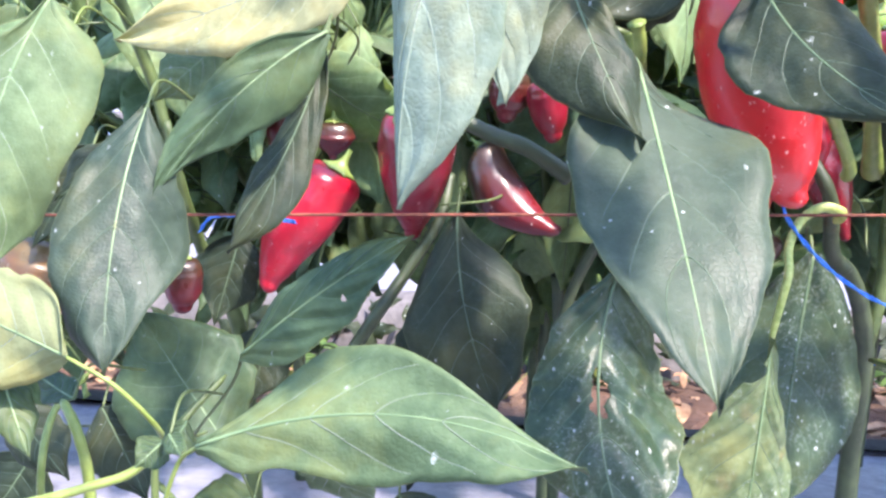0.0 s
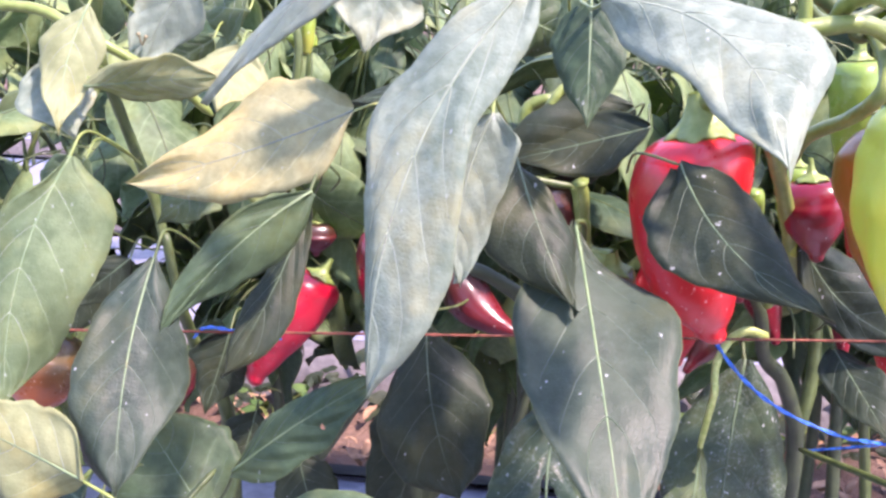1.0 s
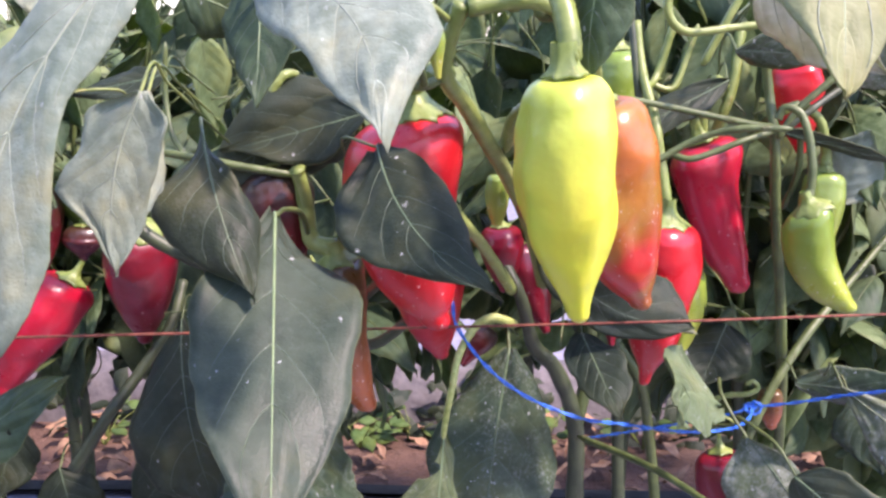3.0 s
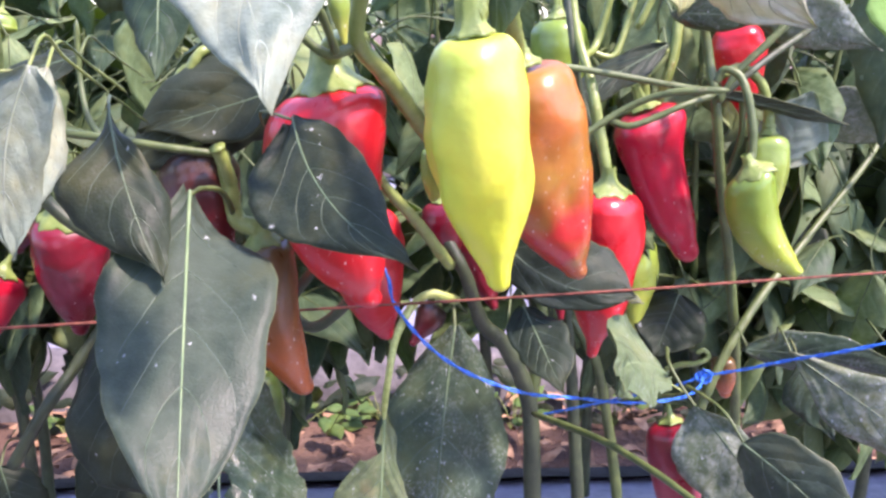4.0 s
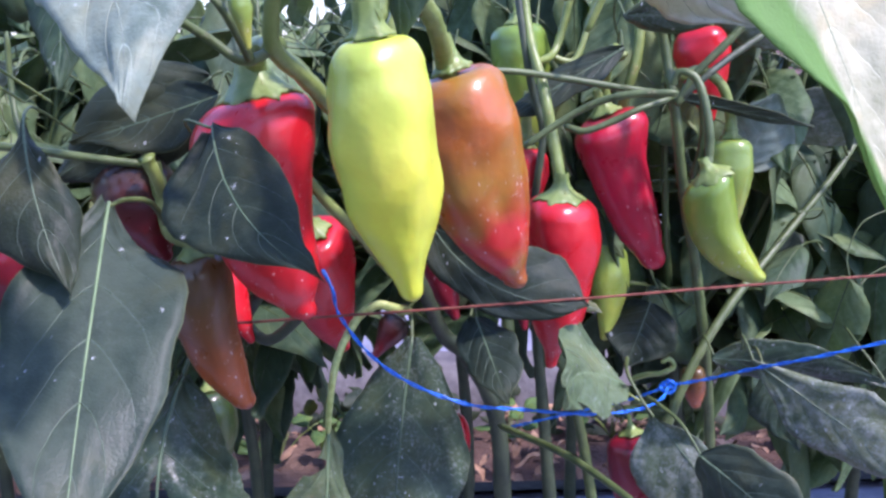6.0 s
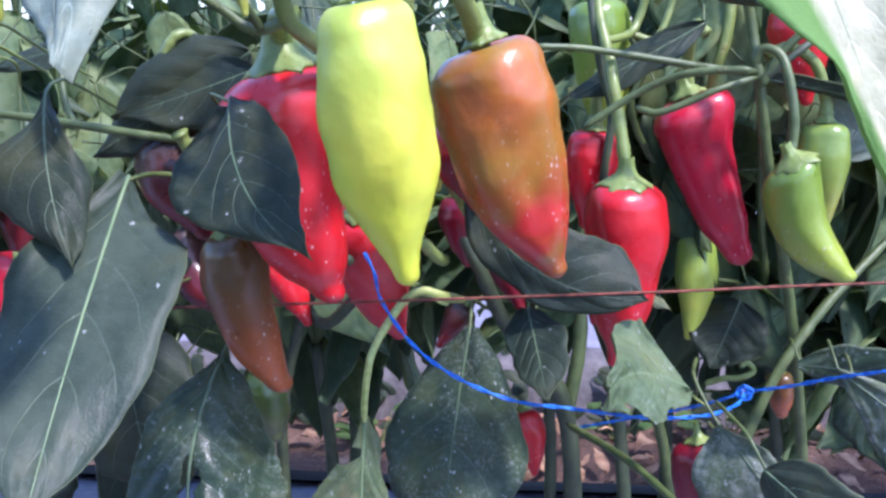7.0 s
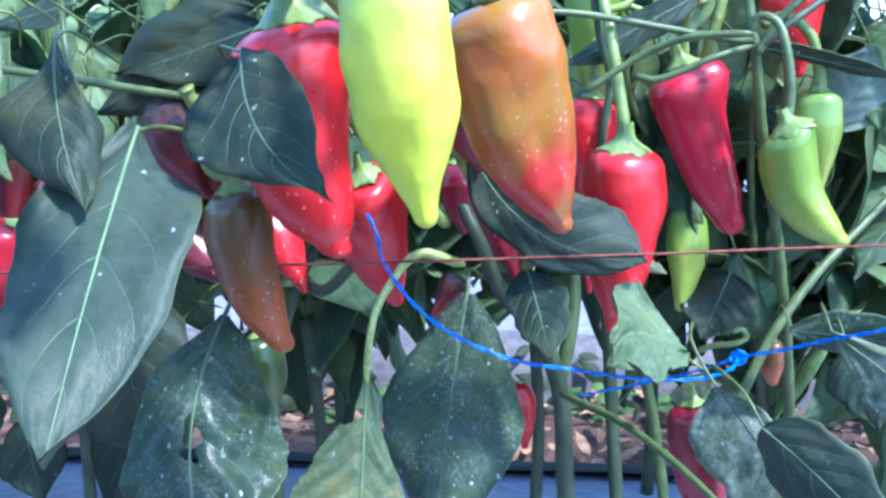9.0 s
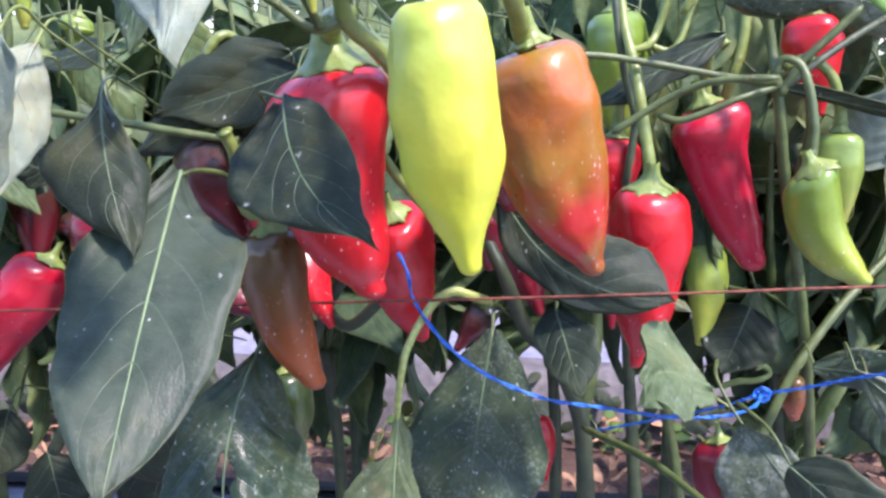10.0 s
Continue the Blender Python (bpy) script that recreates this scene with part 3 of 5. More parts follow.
tagged(ground, "bare brown soil between the planting beds", "ground", kind="structure")

BED = 0.10
for i in range(-1, 5):
    y0 = 0.30 + 1.36 * i
    y1 = y0 + 0.87
    wide = 6
    prof = [(y0 + 0.02 + (y1 - y0 - 0.04) * k / 14, BED + 0.035 * math.sin(math.pi * k / 14)) for k in range(15)]
    bed = ridged_sheet("mulch_bed", -wide, wide, 160 if i else 320, prof, SILVER, lump=0.006, seed=i * 3.7)
    tagged(bed, "raised planting bed under wrinkled silver mulch film", "planting bed", "planting beds", "structure")
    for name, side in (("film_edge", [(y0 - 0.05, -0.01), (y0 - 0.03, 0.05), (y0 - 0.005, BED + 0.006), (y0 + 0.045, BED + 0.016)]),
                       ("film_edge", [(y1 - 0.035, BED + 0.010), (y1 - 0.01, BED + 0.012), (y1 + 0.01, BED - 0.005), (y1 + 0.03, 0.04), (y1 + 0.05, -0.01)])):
        # near side takes the film colour darkened for shade
        ridged_sheet(name, -wide, wide, 160, side, SHADE_FILM if side[0][0] < y0 else BLACK, bed, lump=0.008, seed=i * 1.3)


# ---- front row: the plants ----
plant_west = plant_at(-0.16, 0.74, "bushy pepper plant with long drooping dark green leaves")
plant_mid = plant_at(0.17, 0.78, "pepper plant with broad drooping leaves and ripening fruit")
plant_east = plant_at(0.395, 0.80, "pepper plant with spray-marked leaves on a forked green stem")
plant_far_east = plant_at(0.58, 0.82, "pepper plant with dusty pale green leaves")

# stems and branches
tube("stem", ((0.379, 0.800, 0.178), (0.374, 0.790, 0.270), (0.367, 0.770, 0.365), (0.343, 0.740, 0.427), (0.322, 0.730, 0.452), (0.306, 0.700, 0.502), (0.286, 0.720, 0.537),), 0.0091, 0.0046, STEM_DARK, plant_east, swell=0.3)
tube("branch", ((0.367, 0.770, 0.360), (0.378, 0.780, 0.420), (0.379, 0.790, 0.474), (0.385, 0.800, 0.561), (0.400, 0.800, 0.627), (0.406, 0.800, 0.695),), 0.0065, 0.0039, STEM, plant_east)
tube("branch", ((0.320, 0.660, 0.524), (0.294, 0.600, 0.591), (0.262, 0.530, 0.645), (0.251, 0.505, 0.662), (0.240, 0.480, 0.677), (0.241, 0.470, 0.694), (0.247, 0.460, 0.714),), 0.0054, 0.0041, STALK, plant_mid, swell=0.3)
tube("branch", ((0.292, 0.620, 0.527), (0.287, 0.600, 0.537), (0.271, 0.580, 0.563), (0.252, 0.560, 0.589), (0.236, 0.550, 0.615),), 0.0043, 0.0030, STALK, plant_mid)
tube("branch", ((0.240, 0.480, 0.677), (0.225, 0.475, 0.672), (0.210, 0.470, 0.683), (0.197, 0.460, 0.693),), 0.0029, 0.0022, STEM, plant_mid)
tube("branch", ((0.212, 0.450, 0.704), (0.219, 0.447, 0.700), (0.224, 0.450, 0.692), (0.227, 0.460, 0.682), (0.229, 0.472, 0.673)), 0.0019, 0.0022, STEM, plant_mid, swell=0.2)
tube("branch", ((0.133, 0.582, 0.640), (0.131, 0.582, 0.650), (0.132, 0.582, 0.660), (0.137, 0.582, 0.669), (0.142, 0.585, 0.673), (0.146, 0.592, 0.672), (0.141, 0.612, 0.667), (0.137, 0.632, 0.659)), 0.0036, 0.0026, STALK, plant_mid, swell=0.2)
tube("stem", ((0.116, 0.800, 0.162), (0.116, 0.795, 0.296), (0.124, 0.785, 0.364), (0.150, 0.765, 0.441), (0.197, 0.700, 0.511), (0.229, 0.620, 0.527),), 0.0056, 0.0038, STEM_DARK, plant_mid)
tube("branch", ((0.233, 0.660, 0.503), (0.188, 0.700, 0.459), (0.158, 0.720, 0.483), (0.137, 0.720, 0.507),), 0.0047, 0.0039, STEM_DARK, plant_east)
tube("stem", ((0.424, 0.800, 0.180), (0.418, 0.800, 0.261), (0.412, 0.800, 0.344), (0.409, 0.800, 0.384), (0.405, 0.800, 0.434), (0.401, 0.810, 0.489),), 0.0070, 0.0042, STEM_DARK, plant_far_east)
tube("stem", ((0.472, 0.830, 0.169), (0.457, 0.830, 0.280), (0.445, 0.820, 0.342), (0.430, 0.800, 0.395), (0.406, 0.800, 0.434),), 0.0057, 0.0042, STEM, plant_far_east)
tube("stem", ((0.569, 0.800, 0.186), (0.560, 0.790, 0.311), (0.544, 0.760, 0.409), (0.526, 0.740, 0.502), (0.509, 0.720, 0.567), (0.499, 0.710, 0.626), (0.494, 0.720, 0.664), (0.487, 0.720, 0.698),), 0.0048, 0.0036, STEM, plant_far_east, swell=0.2)
tube("branch", ((0.500, 0.720, 0.368), (0.524, 0.730, 0.418), (0.555, 0.750, 0.457), (0.584, 0.770, 0.483), (0.623, 0.800, 0.513), (0.689, 0.840, 0.575), (0.734, 0.880, 0.636),), 0.0042, 0.0028, STEM, plant_far_east, swell=0.2)
tube("branch", ((0.497, 0.700, 0.630), (0.510, 0.700, 0.652), (0.527, 0.700, 0.669), (0.548, 0.700, 0.690),), 0.0030, 0.0029, STEM, plant_far_east)
tube("branch", ((0.415, 0.700, 0.617), (0.428, 0.690, 0.614), (0.447, 0.690, 0.620), (0.468, 0.690, 0.629), (0.495, 0.700, 0.636),), 0.0027, 0.0023, STEM, plant_far_east)
tube("branch", ((0.380, 0.720, 0.743), (0.382, 0.710, 0.713), (0.386, 0.700, 0.675), (0.392, 0.700, 0.641), (0.399, 0.700, 0.614), (0.395, 0.700, 0.579), (0.393, 0.710, 0.557),), 0.0027, 0.0032, STEM_DARK, plant_east)
tube("branch", ((0.413, 0.780, 0.667), (0.426, 0.780, 0.642), (0.416, 0.780, 0.616), (0.423, 0.790, 0.589), (0.436, 0.800, 0.566),), 0.0026, 0.0027, STEM, plant_east)
tube("branch", ((0.431, 0.780, 0.716), (0.423, 0.780, 0.684), (0.414, 0.770, 0.667), (0.395, 0.740, 0.662),), 0.0034, 0.0029, STALK, plant_far_east)
tube("branch", ((0.413, 0.780, 0.667), (0.434, 0.780, 0.663), (0.447, 0.790, 0.692), (0.454, 0.790, 0.716),), 0.0030, 0.0026, STALK, plant_far_east)
tube("branch", ((0.493, 0.800, 0.716), (0.487, 0.790, 0.666), (0.480, 0.790, 0.640), (0.476, 0.800, 0.619),), 0.0047, 0.0040, STALK, plant_far_east)
tube("branch", ((0.453, 0.820, 0.710), (0.476, 0.820, 0.670), (0.499, 0.820, 0.648), (0.513, 0.800, 0.635),), 0.0027, 0.0026, STALK, plant_far_east)
tube("branch", ((0.518, 0.710, 0.638), (0.523, 0.720, 0.603), (0.521, 0.740, 0.569),), 0.0027, 0.0025, STEM, plant_far_east)
tube("branch", ((0.499, 0.700, 0.635), (0.517, 0.700, 0.650), (0.543, 0.710, 0.667), (0.574, 0.720, 0.685),), 0.0030, 0.0027, STEM_DARK, plant_far_east)
tube("branch", ((0.369, 0.760, 0.359), (0.408, 0.660, 0.378), (0.433, 0.600, 0.381), (0.453, 0.550, 0.379), (0.461, 0.520, 0.379),), 0.0032, 0.0019, STEM, plant_east)
tube("branch", ((0.016, 0.560, 0.630), (0.044, 0.560, 0.628), (0.064, 0.560, 0.625), (0.084, 0.555, 0.623), (0.121, 0.555, 0.617), (0.152, 0.560, 0.612),), 0.0023, 0.0026, STEM, plant_mid)
tube("branch", ((0.082, 0.560, 0.623), (0.072, 0.570, 0.635), (0.066, 0.580, 0.659), (0.067, 0.580, 0.691),), 0.0020, 0.0017, STEM, plant_mid)
tube("branch", ((0.117, 0.620, 0.633), (0.116, 0.620, 0.651), (0.121, 0.620, 0.659), (0.133, 0.620, 0.662), (0.139, 0.630, 0.650),), 0.0050, 0.0033, STALK, plant_mid)
tube("stem", ((-0.130, 0.740, 0.189), (-0.133, 0.730, 0.351), (-0.145, 0.720, 0.402), (-0.153, 0.700, 0.444), (-0.149, 0.660, 0.492), (-0.159, 0.660, 0.544),), 0.0070, 0.0036, STEM, plant_west)
tube("stem", ((-0.036, 0.660, 0.366), (-0.007, 0.660, 0.412), (0.010, 0.680, 0.437), (0.031, 0.700, 0.472), (0.037, 0.720, 0.503),), 0.0050, 0.0038, STEM_DARK, plant_west)
tube("branch", ((0.026, 0.600, 0.583), (0.047, 0.600, 0.563), (0.072, 0.600, 0.550), (0.097, 0.600, 0.541), (0.123, 0.610, 0.523),), 0.0045, 0.0053, STEM_DARK, plant_mid, swell=0.25)
tube("branch", ((0.297, 0.500, 0.718), (0.302, 0.480, 0.697), (0.298, 0.470, 0.682), (0.294, 0.500, 0.667), (0.281, 0.530, 0.653), (0.279, 0.560, 0.630),), 0.0041, 0.0040, STALK, plant_mid)
tube("branch", ((0.268, 0.500, 0.733), (0.288, 0.500, 0.717), (0.294, 0.500, 0.711), (0.315, 0.510, 0.721), (0.346, 0.520, 0.750), (0.372, 0.530, 0.782),), 0.0044, 0.0045, STEM, plant_east, swell=0.3)
tube("branch", ((0.257, 0.470, 0.711), (0.255, 0.470, 0.735), (0.257, 0.470, 0.758), (0.257, 0.470, 0.784),), 0.0036, 0.0035, STALK, plant_east)
tube("branch", ((0.191, 0.500, 0.712), (0.174, 0.500, 0.728), (0.161, 0.510, 0.737), (0.145, 0.520, 0.747), (0.124, 0.530, 0.760), (0.103, 0.530, 0.776),), 0.0032, 0.0027, STALK, plant_mid)
tube("branch", ((0.179, 0.520, 0.718), (0.181, 0.520, 0.738), (0.187, 0.520, 0.754), (0.189, 0.520, 0.776),), 0.0030, 0.0020, STALK, plant_mid)
tube("branch", ((-0.159, 0.660, 0.536), (-0.167, 0.660, 0.572), (-0.182, 0.640, 0.638), (-0.189, 0.620, 0.690), (-0.176, 0.600, 0.730), (-0.175, 0.600, 0.783),), 0.0041, 0.0043, STEM, plant_west)
tube("branch", ((-0.255, 0.600, 0.713), (-0.217, 0.600, 0.710), (-0.189, 0.600, 0.696), (-0.165, 0.610, 0.682), (-0.132, 0.630, 0.659), (-0.115, 0.650, 0.638),), 0.0040, 0.0035, STALK, plant_west)
tube("branch", ((-0.066, 0.700, 0.652), (-0.063, 0.700, 0.689), (-0.069, 0.700, 0.724), (-0.077, 0.700, 0.768),), 0.0037, 0.0027, STEM, plant_west)
tube("branch", ((0.268, 0.560, 0.744), (0.295, 0.580, 0.720), (0.332, 0.600, 0.728), (0.360, 0.600, 0.758), (0.372, 0.600, 0.791),), 0.0040, 0.0030, STEM, plant_far_east)
tube("branch", ((0.454, 0.620, 0.749), (0.421, 0.620, 0.745), (0.391, 0.620, 0.733), (0.388, 0.620, 0.717), (0.401, 0.620, 0.706), (0.436, 0.630, 0.710), (0.475, 0.630, 0.715),), 0.0031, 0.0028, STALK, plant_far_east)
tube("branch", ((0.424, 0.660, 0.684), (0.438, 0.660, 0.714), (0.455, 0.660, 0.751), (0.463, 0.660, 0.791),), 0.0030, 0.0029, STALK, plant_far_east)
tube("branch", ((0.379, 0.640, 0.609), (0.414, 0.640, 0.631), (0.442, 0.630, 0.642), (0.478, 0.620, 0.644),), 0.0025, 0.0024, STEM, plant_far_east)
tube("branch", ((0.349, 0.660, 0.660), (0.378, 0.670, 0.658), (0.408, 0.680, 0.653), (0.446, 0.690, 0.646), (0.481, 0.700, 0.640), (0.497, 0.710, 0.639),), 0.0022, 0.0027, STEM, plant_far_east)

# broad front leaves
leaf(plant_mid, (0.149, 0.488, 0.602), (0.172, 0.328, 0.489), 0.0858, (0.047, -0.572, 0.819), "blue", petiole=((0.151, 0.513, 0.599), (0.157, 0.539, 0.591), (0.158, 0.574, 0.562), ), label="broad drooping leaf with a waxy sheen", sway=-0.001, outline=((0.05, 0.37, 0.78, 1.00, 0.97, 0.86, 0.65, 0.36, 0.00), (0.04, 0.33, 0.83, 0.97, 0.91, 0.79, 0.57, 0.34, 0.00)), bend=0.03, fold=0.14, wave=0.08, vein=0.0011)
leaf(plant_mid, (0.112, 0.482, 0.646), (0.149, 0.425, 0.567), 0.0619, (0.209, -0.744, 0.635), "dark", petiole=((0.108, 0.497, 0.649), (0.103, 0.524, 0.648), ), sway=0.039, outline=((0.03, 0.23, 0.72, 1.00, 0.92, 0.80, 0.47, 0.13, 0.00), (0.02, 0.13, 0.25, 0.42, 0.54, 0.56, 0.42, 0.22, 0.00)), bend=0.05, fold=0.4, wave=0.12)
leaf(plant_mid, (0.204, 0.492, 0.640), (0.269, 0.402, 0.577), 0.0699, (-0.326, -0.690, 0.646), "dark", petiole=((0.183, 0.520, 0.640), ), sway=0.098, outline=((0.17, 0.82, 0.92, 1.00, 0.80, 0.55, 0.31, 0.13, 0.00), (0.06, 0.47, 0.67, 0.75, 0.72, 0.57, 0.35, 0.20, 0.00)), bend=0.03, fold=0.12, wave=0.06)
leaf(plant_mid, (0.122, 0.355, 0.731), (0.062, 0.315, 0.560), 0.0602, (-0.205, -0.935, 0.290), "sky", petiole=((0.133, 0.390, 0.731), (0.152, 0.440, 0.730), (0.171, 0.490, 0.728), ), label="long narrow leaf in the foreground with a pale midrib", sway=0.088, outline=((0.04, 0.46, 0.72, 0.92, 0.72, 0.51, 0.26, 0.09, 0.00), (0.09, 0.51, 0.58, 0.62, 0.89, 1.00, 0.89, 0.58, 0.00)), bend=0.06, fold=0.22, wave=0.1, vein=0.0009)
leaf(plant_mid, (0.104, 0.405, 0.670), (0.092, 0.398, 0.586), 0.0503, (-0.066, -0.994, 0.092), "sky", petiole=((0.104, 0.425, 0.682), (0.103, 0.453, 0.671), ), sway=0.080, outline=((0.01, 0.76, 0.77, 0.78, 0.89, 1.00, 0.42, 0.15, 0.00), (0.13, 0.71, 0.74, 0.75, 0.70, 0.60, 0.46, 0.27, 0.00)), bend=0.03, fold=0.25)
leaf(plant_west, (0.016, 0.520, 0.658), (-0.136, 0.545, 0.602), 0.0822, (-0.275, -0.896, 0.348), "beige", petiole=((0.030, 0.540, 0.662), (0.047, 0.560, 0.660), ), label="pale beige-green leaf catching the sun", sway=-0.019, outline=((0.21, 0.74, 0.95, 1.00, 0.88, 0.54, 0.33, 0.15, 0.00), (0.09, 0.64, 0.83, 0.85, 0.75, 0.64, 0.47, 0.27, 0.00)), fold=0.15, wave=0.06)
leaf(plant_mid, (0.150, 0.405, 0.722), (0.216, 0.312, 0.659), 0.0610, (-0.150, -0.800, 0.550), "sky", petiole=((0.147, 0.435, 0.719), (0.138, 0.493, 0.727), ), label="broad leaf paled for skylight, hanging in the foreground", sway=-0.158, outline=((0.06, 0.45, 0.70, 0.80, 0.82, 0.78, 0.60, 0.30, 0.00), (0.10, 0.42, 0.50, 0.58, 0.72, 0.95, 0.95, 0.40, 0.00)), bend=0.06, fold=0.2, wave=0.08)
leaf(plant_mid, (0.148, 0.460, 0.724), (0.149, 0.436, 0.661), 0.038, (-0.113, -0.929, 0.354), "leaf", petiole=((0.148, 0.480, 0.736), (0.152, 0.510, 0.724),), fold=0.3, a=0.59, b=1.15)
leaf(plant_mid, (0.106, 0.470, 0.717), (0.146, 0.500, 0.701), 0.037, (0.558, -0.816, -0.155), "leaf", petiole=((0.106, 0.490, 0.729), (0.110, 0.520, 0.717),), fold=0.2, b=1.3, a=0.86)
leaf(plant_mid, (0.232, 0.510, 0.756), (0.235, 0.500, 0.715), 0.030, (-0.117, -0.967, 0.225), "leaf", petiole=((0.232, 0.530, 0.768), (0.236, 0.560, 0.756),), fold=0.3, a=0.74, b=1.3)
leaf(plant_mid, (0.195, 0.560, 0.652), (0.102, 0.570, 0.624), 0.043, (-0.251, -0.800, 0.544), "dark", petiole=((0.195, 0.580, 0.664), (0.199, 0.610, 0.652),), fold=0.2, b=1.3, a=0.86)
leaf(plant_mid, (0.230, 0.570, 0.722), (0.178, 0.570, 0.736), 0.032, (0.121, -0.878, 0.464), "dark", petiole=((0.230, 0.590, 0.734), (0.234, 0.620, 0.722),), fold=0.2, b=1.3, a=0.86)
leaf(plant_east, (0.246, 0.572, 0.438), (0.237, 0.556, 0.301), 0.0864, (0.213, -0.972, 0.098), "worn", petiole=((0.2475, 0.569, 0.452), (0.2514, 0.570, 0.476), (0.2538, 0.585, 0.4845), (0.258, 0.598, 0.4918), (0.2662, 0.607, 0.503), (0.2778, 0.608, 0.510), (0.291, 0.615, 0.505), (0.300, 0.660, 0.490)), label="worn folded leaf with a long pale arched petiole", bites=((0.16, 0.7, 0.006),), sway=-0.003, outline=((0.06, 0.18, 0.44, 0.70, 0.90, 1.00, 0.84, 0.42, 0.00), (0.10, 0.26, 0.24, 0.41, 0.61, 0.69, 0.62, 0.35, 0.00)), bend=0.02, fold=0.3, vein=0.0012, stout=1.51)
leaf(plant_east, (0.299, 0.695, 0.461), (0.279, 0.640, 0.289), 0.1009, (-0.075, -0.947, 0.312), "speck", petiole=((0.299, 0.715, 0.473), (0.305, 0.742, 0.462), ), label="dark leaf marked with white spray drops", sway=0.014, outline=((0.07, 0.41, 0.65, 0.94, 1.00, 0.92, 0.78, 0.52, 0.00), (0.11, 0.47, 0.74, 0.91, 0.99, 0.93, 0.80, 0.50, 0.00)), bend=0.02, fold=0.3, vein=0.0015)
leaf(plant_mid, (0.155, 0.578, 0.475), (0.161, 0.507, 0.338), 0.1094, (0.258, -0.796, 0.547), "speck", petiole=((0.158, 0.600, 0.486), (0.159, 0.632, 0.473), ), label="spray-marked leaf with an eaten hole", bites=((0.47, 0.02, 0.0050), (0.51, 0.0, 0.0055), (0.55, 0.05, 0.0045), (0.43, 0.04, 0.0035), (0.57, -0.03, 0.003)), sway=0.100, outline=((0.04, 0.31, 0.54, 0.62, 0.67, 0.72, 0.67, 0.45, 0.00), (0.06, 0.46, 0.71, 0.89, 0.98, 1.00, 0.84, 0.56, 0.00)), bend=0.03, fold=0.3, wave=0.08, quilt=0.045, vein=0.0015)
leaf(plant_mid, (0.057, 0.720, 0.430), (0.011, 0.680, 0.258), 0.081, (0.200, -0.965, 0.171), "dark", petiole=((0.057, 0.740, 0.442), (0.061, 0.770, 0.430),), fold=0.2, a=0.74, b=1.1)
# shade from the leaves above is in this one's dark colour
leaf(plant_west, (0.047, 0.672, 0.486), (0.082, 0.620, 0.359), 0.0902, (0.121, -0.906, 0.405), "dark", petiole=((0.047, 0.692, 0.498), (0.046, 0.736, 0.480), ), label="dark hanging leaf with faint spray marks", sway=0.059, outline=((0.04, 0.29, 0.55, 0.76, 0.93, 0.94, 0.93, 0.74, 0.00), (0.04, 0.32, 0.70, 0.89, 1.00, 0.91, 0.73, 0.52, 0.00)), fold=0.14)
leaf(plant_west, (-0.019, 0.335, 0.461), (0.128, 0.310, 0.474), 0.0595, (-0.176, -0.666, 0.725), "mid", petiole=((-0.028, 0.340, 0.451), (-0.038, 0.343, 0.424), ), label="long arching leaf low in the foreground", sway=-0.105, outline=((0.07, 0.47, 0.55, 0.70, 0.79, 0.69, 0.60, 0.38, 0.00), (0.07, 0.47, 0.92, 1.00, 0.85, 0.63, 0.34, 0.11, 0.00)), bend=0.03, fold=0.2, vein=0.0009)
leaf(plant_west, (-0.041, 0.455, 0.452), (0.048, 0.445, 0.521), 0.0410, (-0.290, -0.926, 0.240), "leaf", petiole=((-0.050, 0.465, 0.431), (-0.082, 0.493, 0.389), ), bites=((0.58, 0.45, 0.0014),), sway=-0.026, outline=((0.14, 0.74, 0.97, 0.99, 1.00, 0.86, 0.60, 0.28, 0.00), (0.05, 0.36, 0.57, 0.68, 0.70, 0.56, 0.44, 0.32, 0.00)), fold=0.15)
leaf(plant_west, (-0.089, 0.470, 0.574), (-0.086, 0.400, 0.460), 0.0627, (0.251, -0.821, 0.512), "blue", petiole=((-0.089, 0.490, 0.586), (-0.078, 0.515, 0.569), ), sway=0.038, outline=((0.06, 0.43, 0.68, 0.80, 0.86, 0.86, 0.76, 0.57, 0.00), (0.05, 0.39, 0.73, 0.97, 1.00, 0.89, 0.66, 0.39, 0.00)), bend=0.04, fold=0.2, wave=0.12)
leaf(plant_west, (-0.004, 0.500, 0.612), (-0.081, 0.449, 0.531), 0.0465, (0.465, -0.878, 0.109), "leaf", petiole=((-0.004, 0.520, 0.624), (-0.011, 0.550, 0.609), ), sway=0.068, outline=((0.05, 0.37, 0.60, 0.63, 0.61, 0.58, 0.50, 0.29, 0.00), (0.12, 0.67, 1.00, 0.97, 0.83, 0.68, 0.34, 0.11, 0.00)), bend=0.04, fold=0.2, wave=0.1)
leaf(plant_west, (-0.019, 0.560, 0.606), (-0.057, 0.486, 0.497), 0.0362, (-0.016, -0.825, 0.565), "dark", petiole=((-0.019, 0.580, 0.618), (-0.009, 0.600, 0.605), ), sway=-0.056, outline=((0.05, 0.30, 0.32, 0.47, 0.63, 0.72, 0.56, 0.37, 0.00), (0.04, 0.32, 0.53, 0.70, 0.86, 1.00, 0.93, 0.61, 0.00)), bend=0.02, fold=0.2)
leaf(plant_west, (-0.151, 0.500, 0.626), (-0.168, 0.440, 0.488), 0.0809, (0.233, -0.901, 0.365), "mid", petiole=((-0.151, 0.520, 0.638), (-0.144, 0.550, 0.626), ), sway=0.072, outline=((0.02, 0.14, 0.47, 0.61, 0.64, 0.59, 0.48, 0.32, 0.00), (0.09, 0.80, 1.00, 0.98, 0.96, 0.88, 0.62, 0.29, 0.00)), bend=0.03, fold=0.2, wave=0.12)
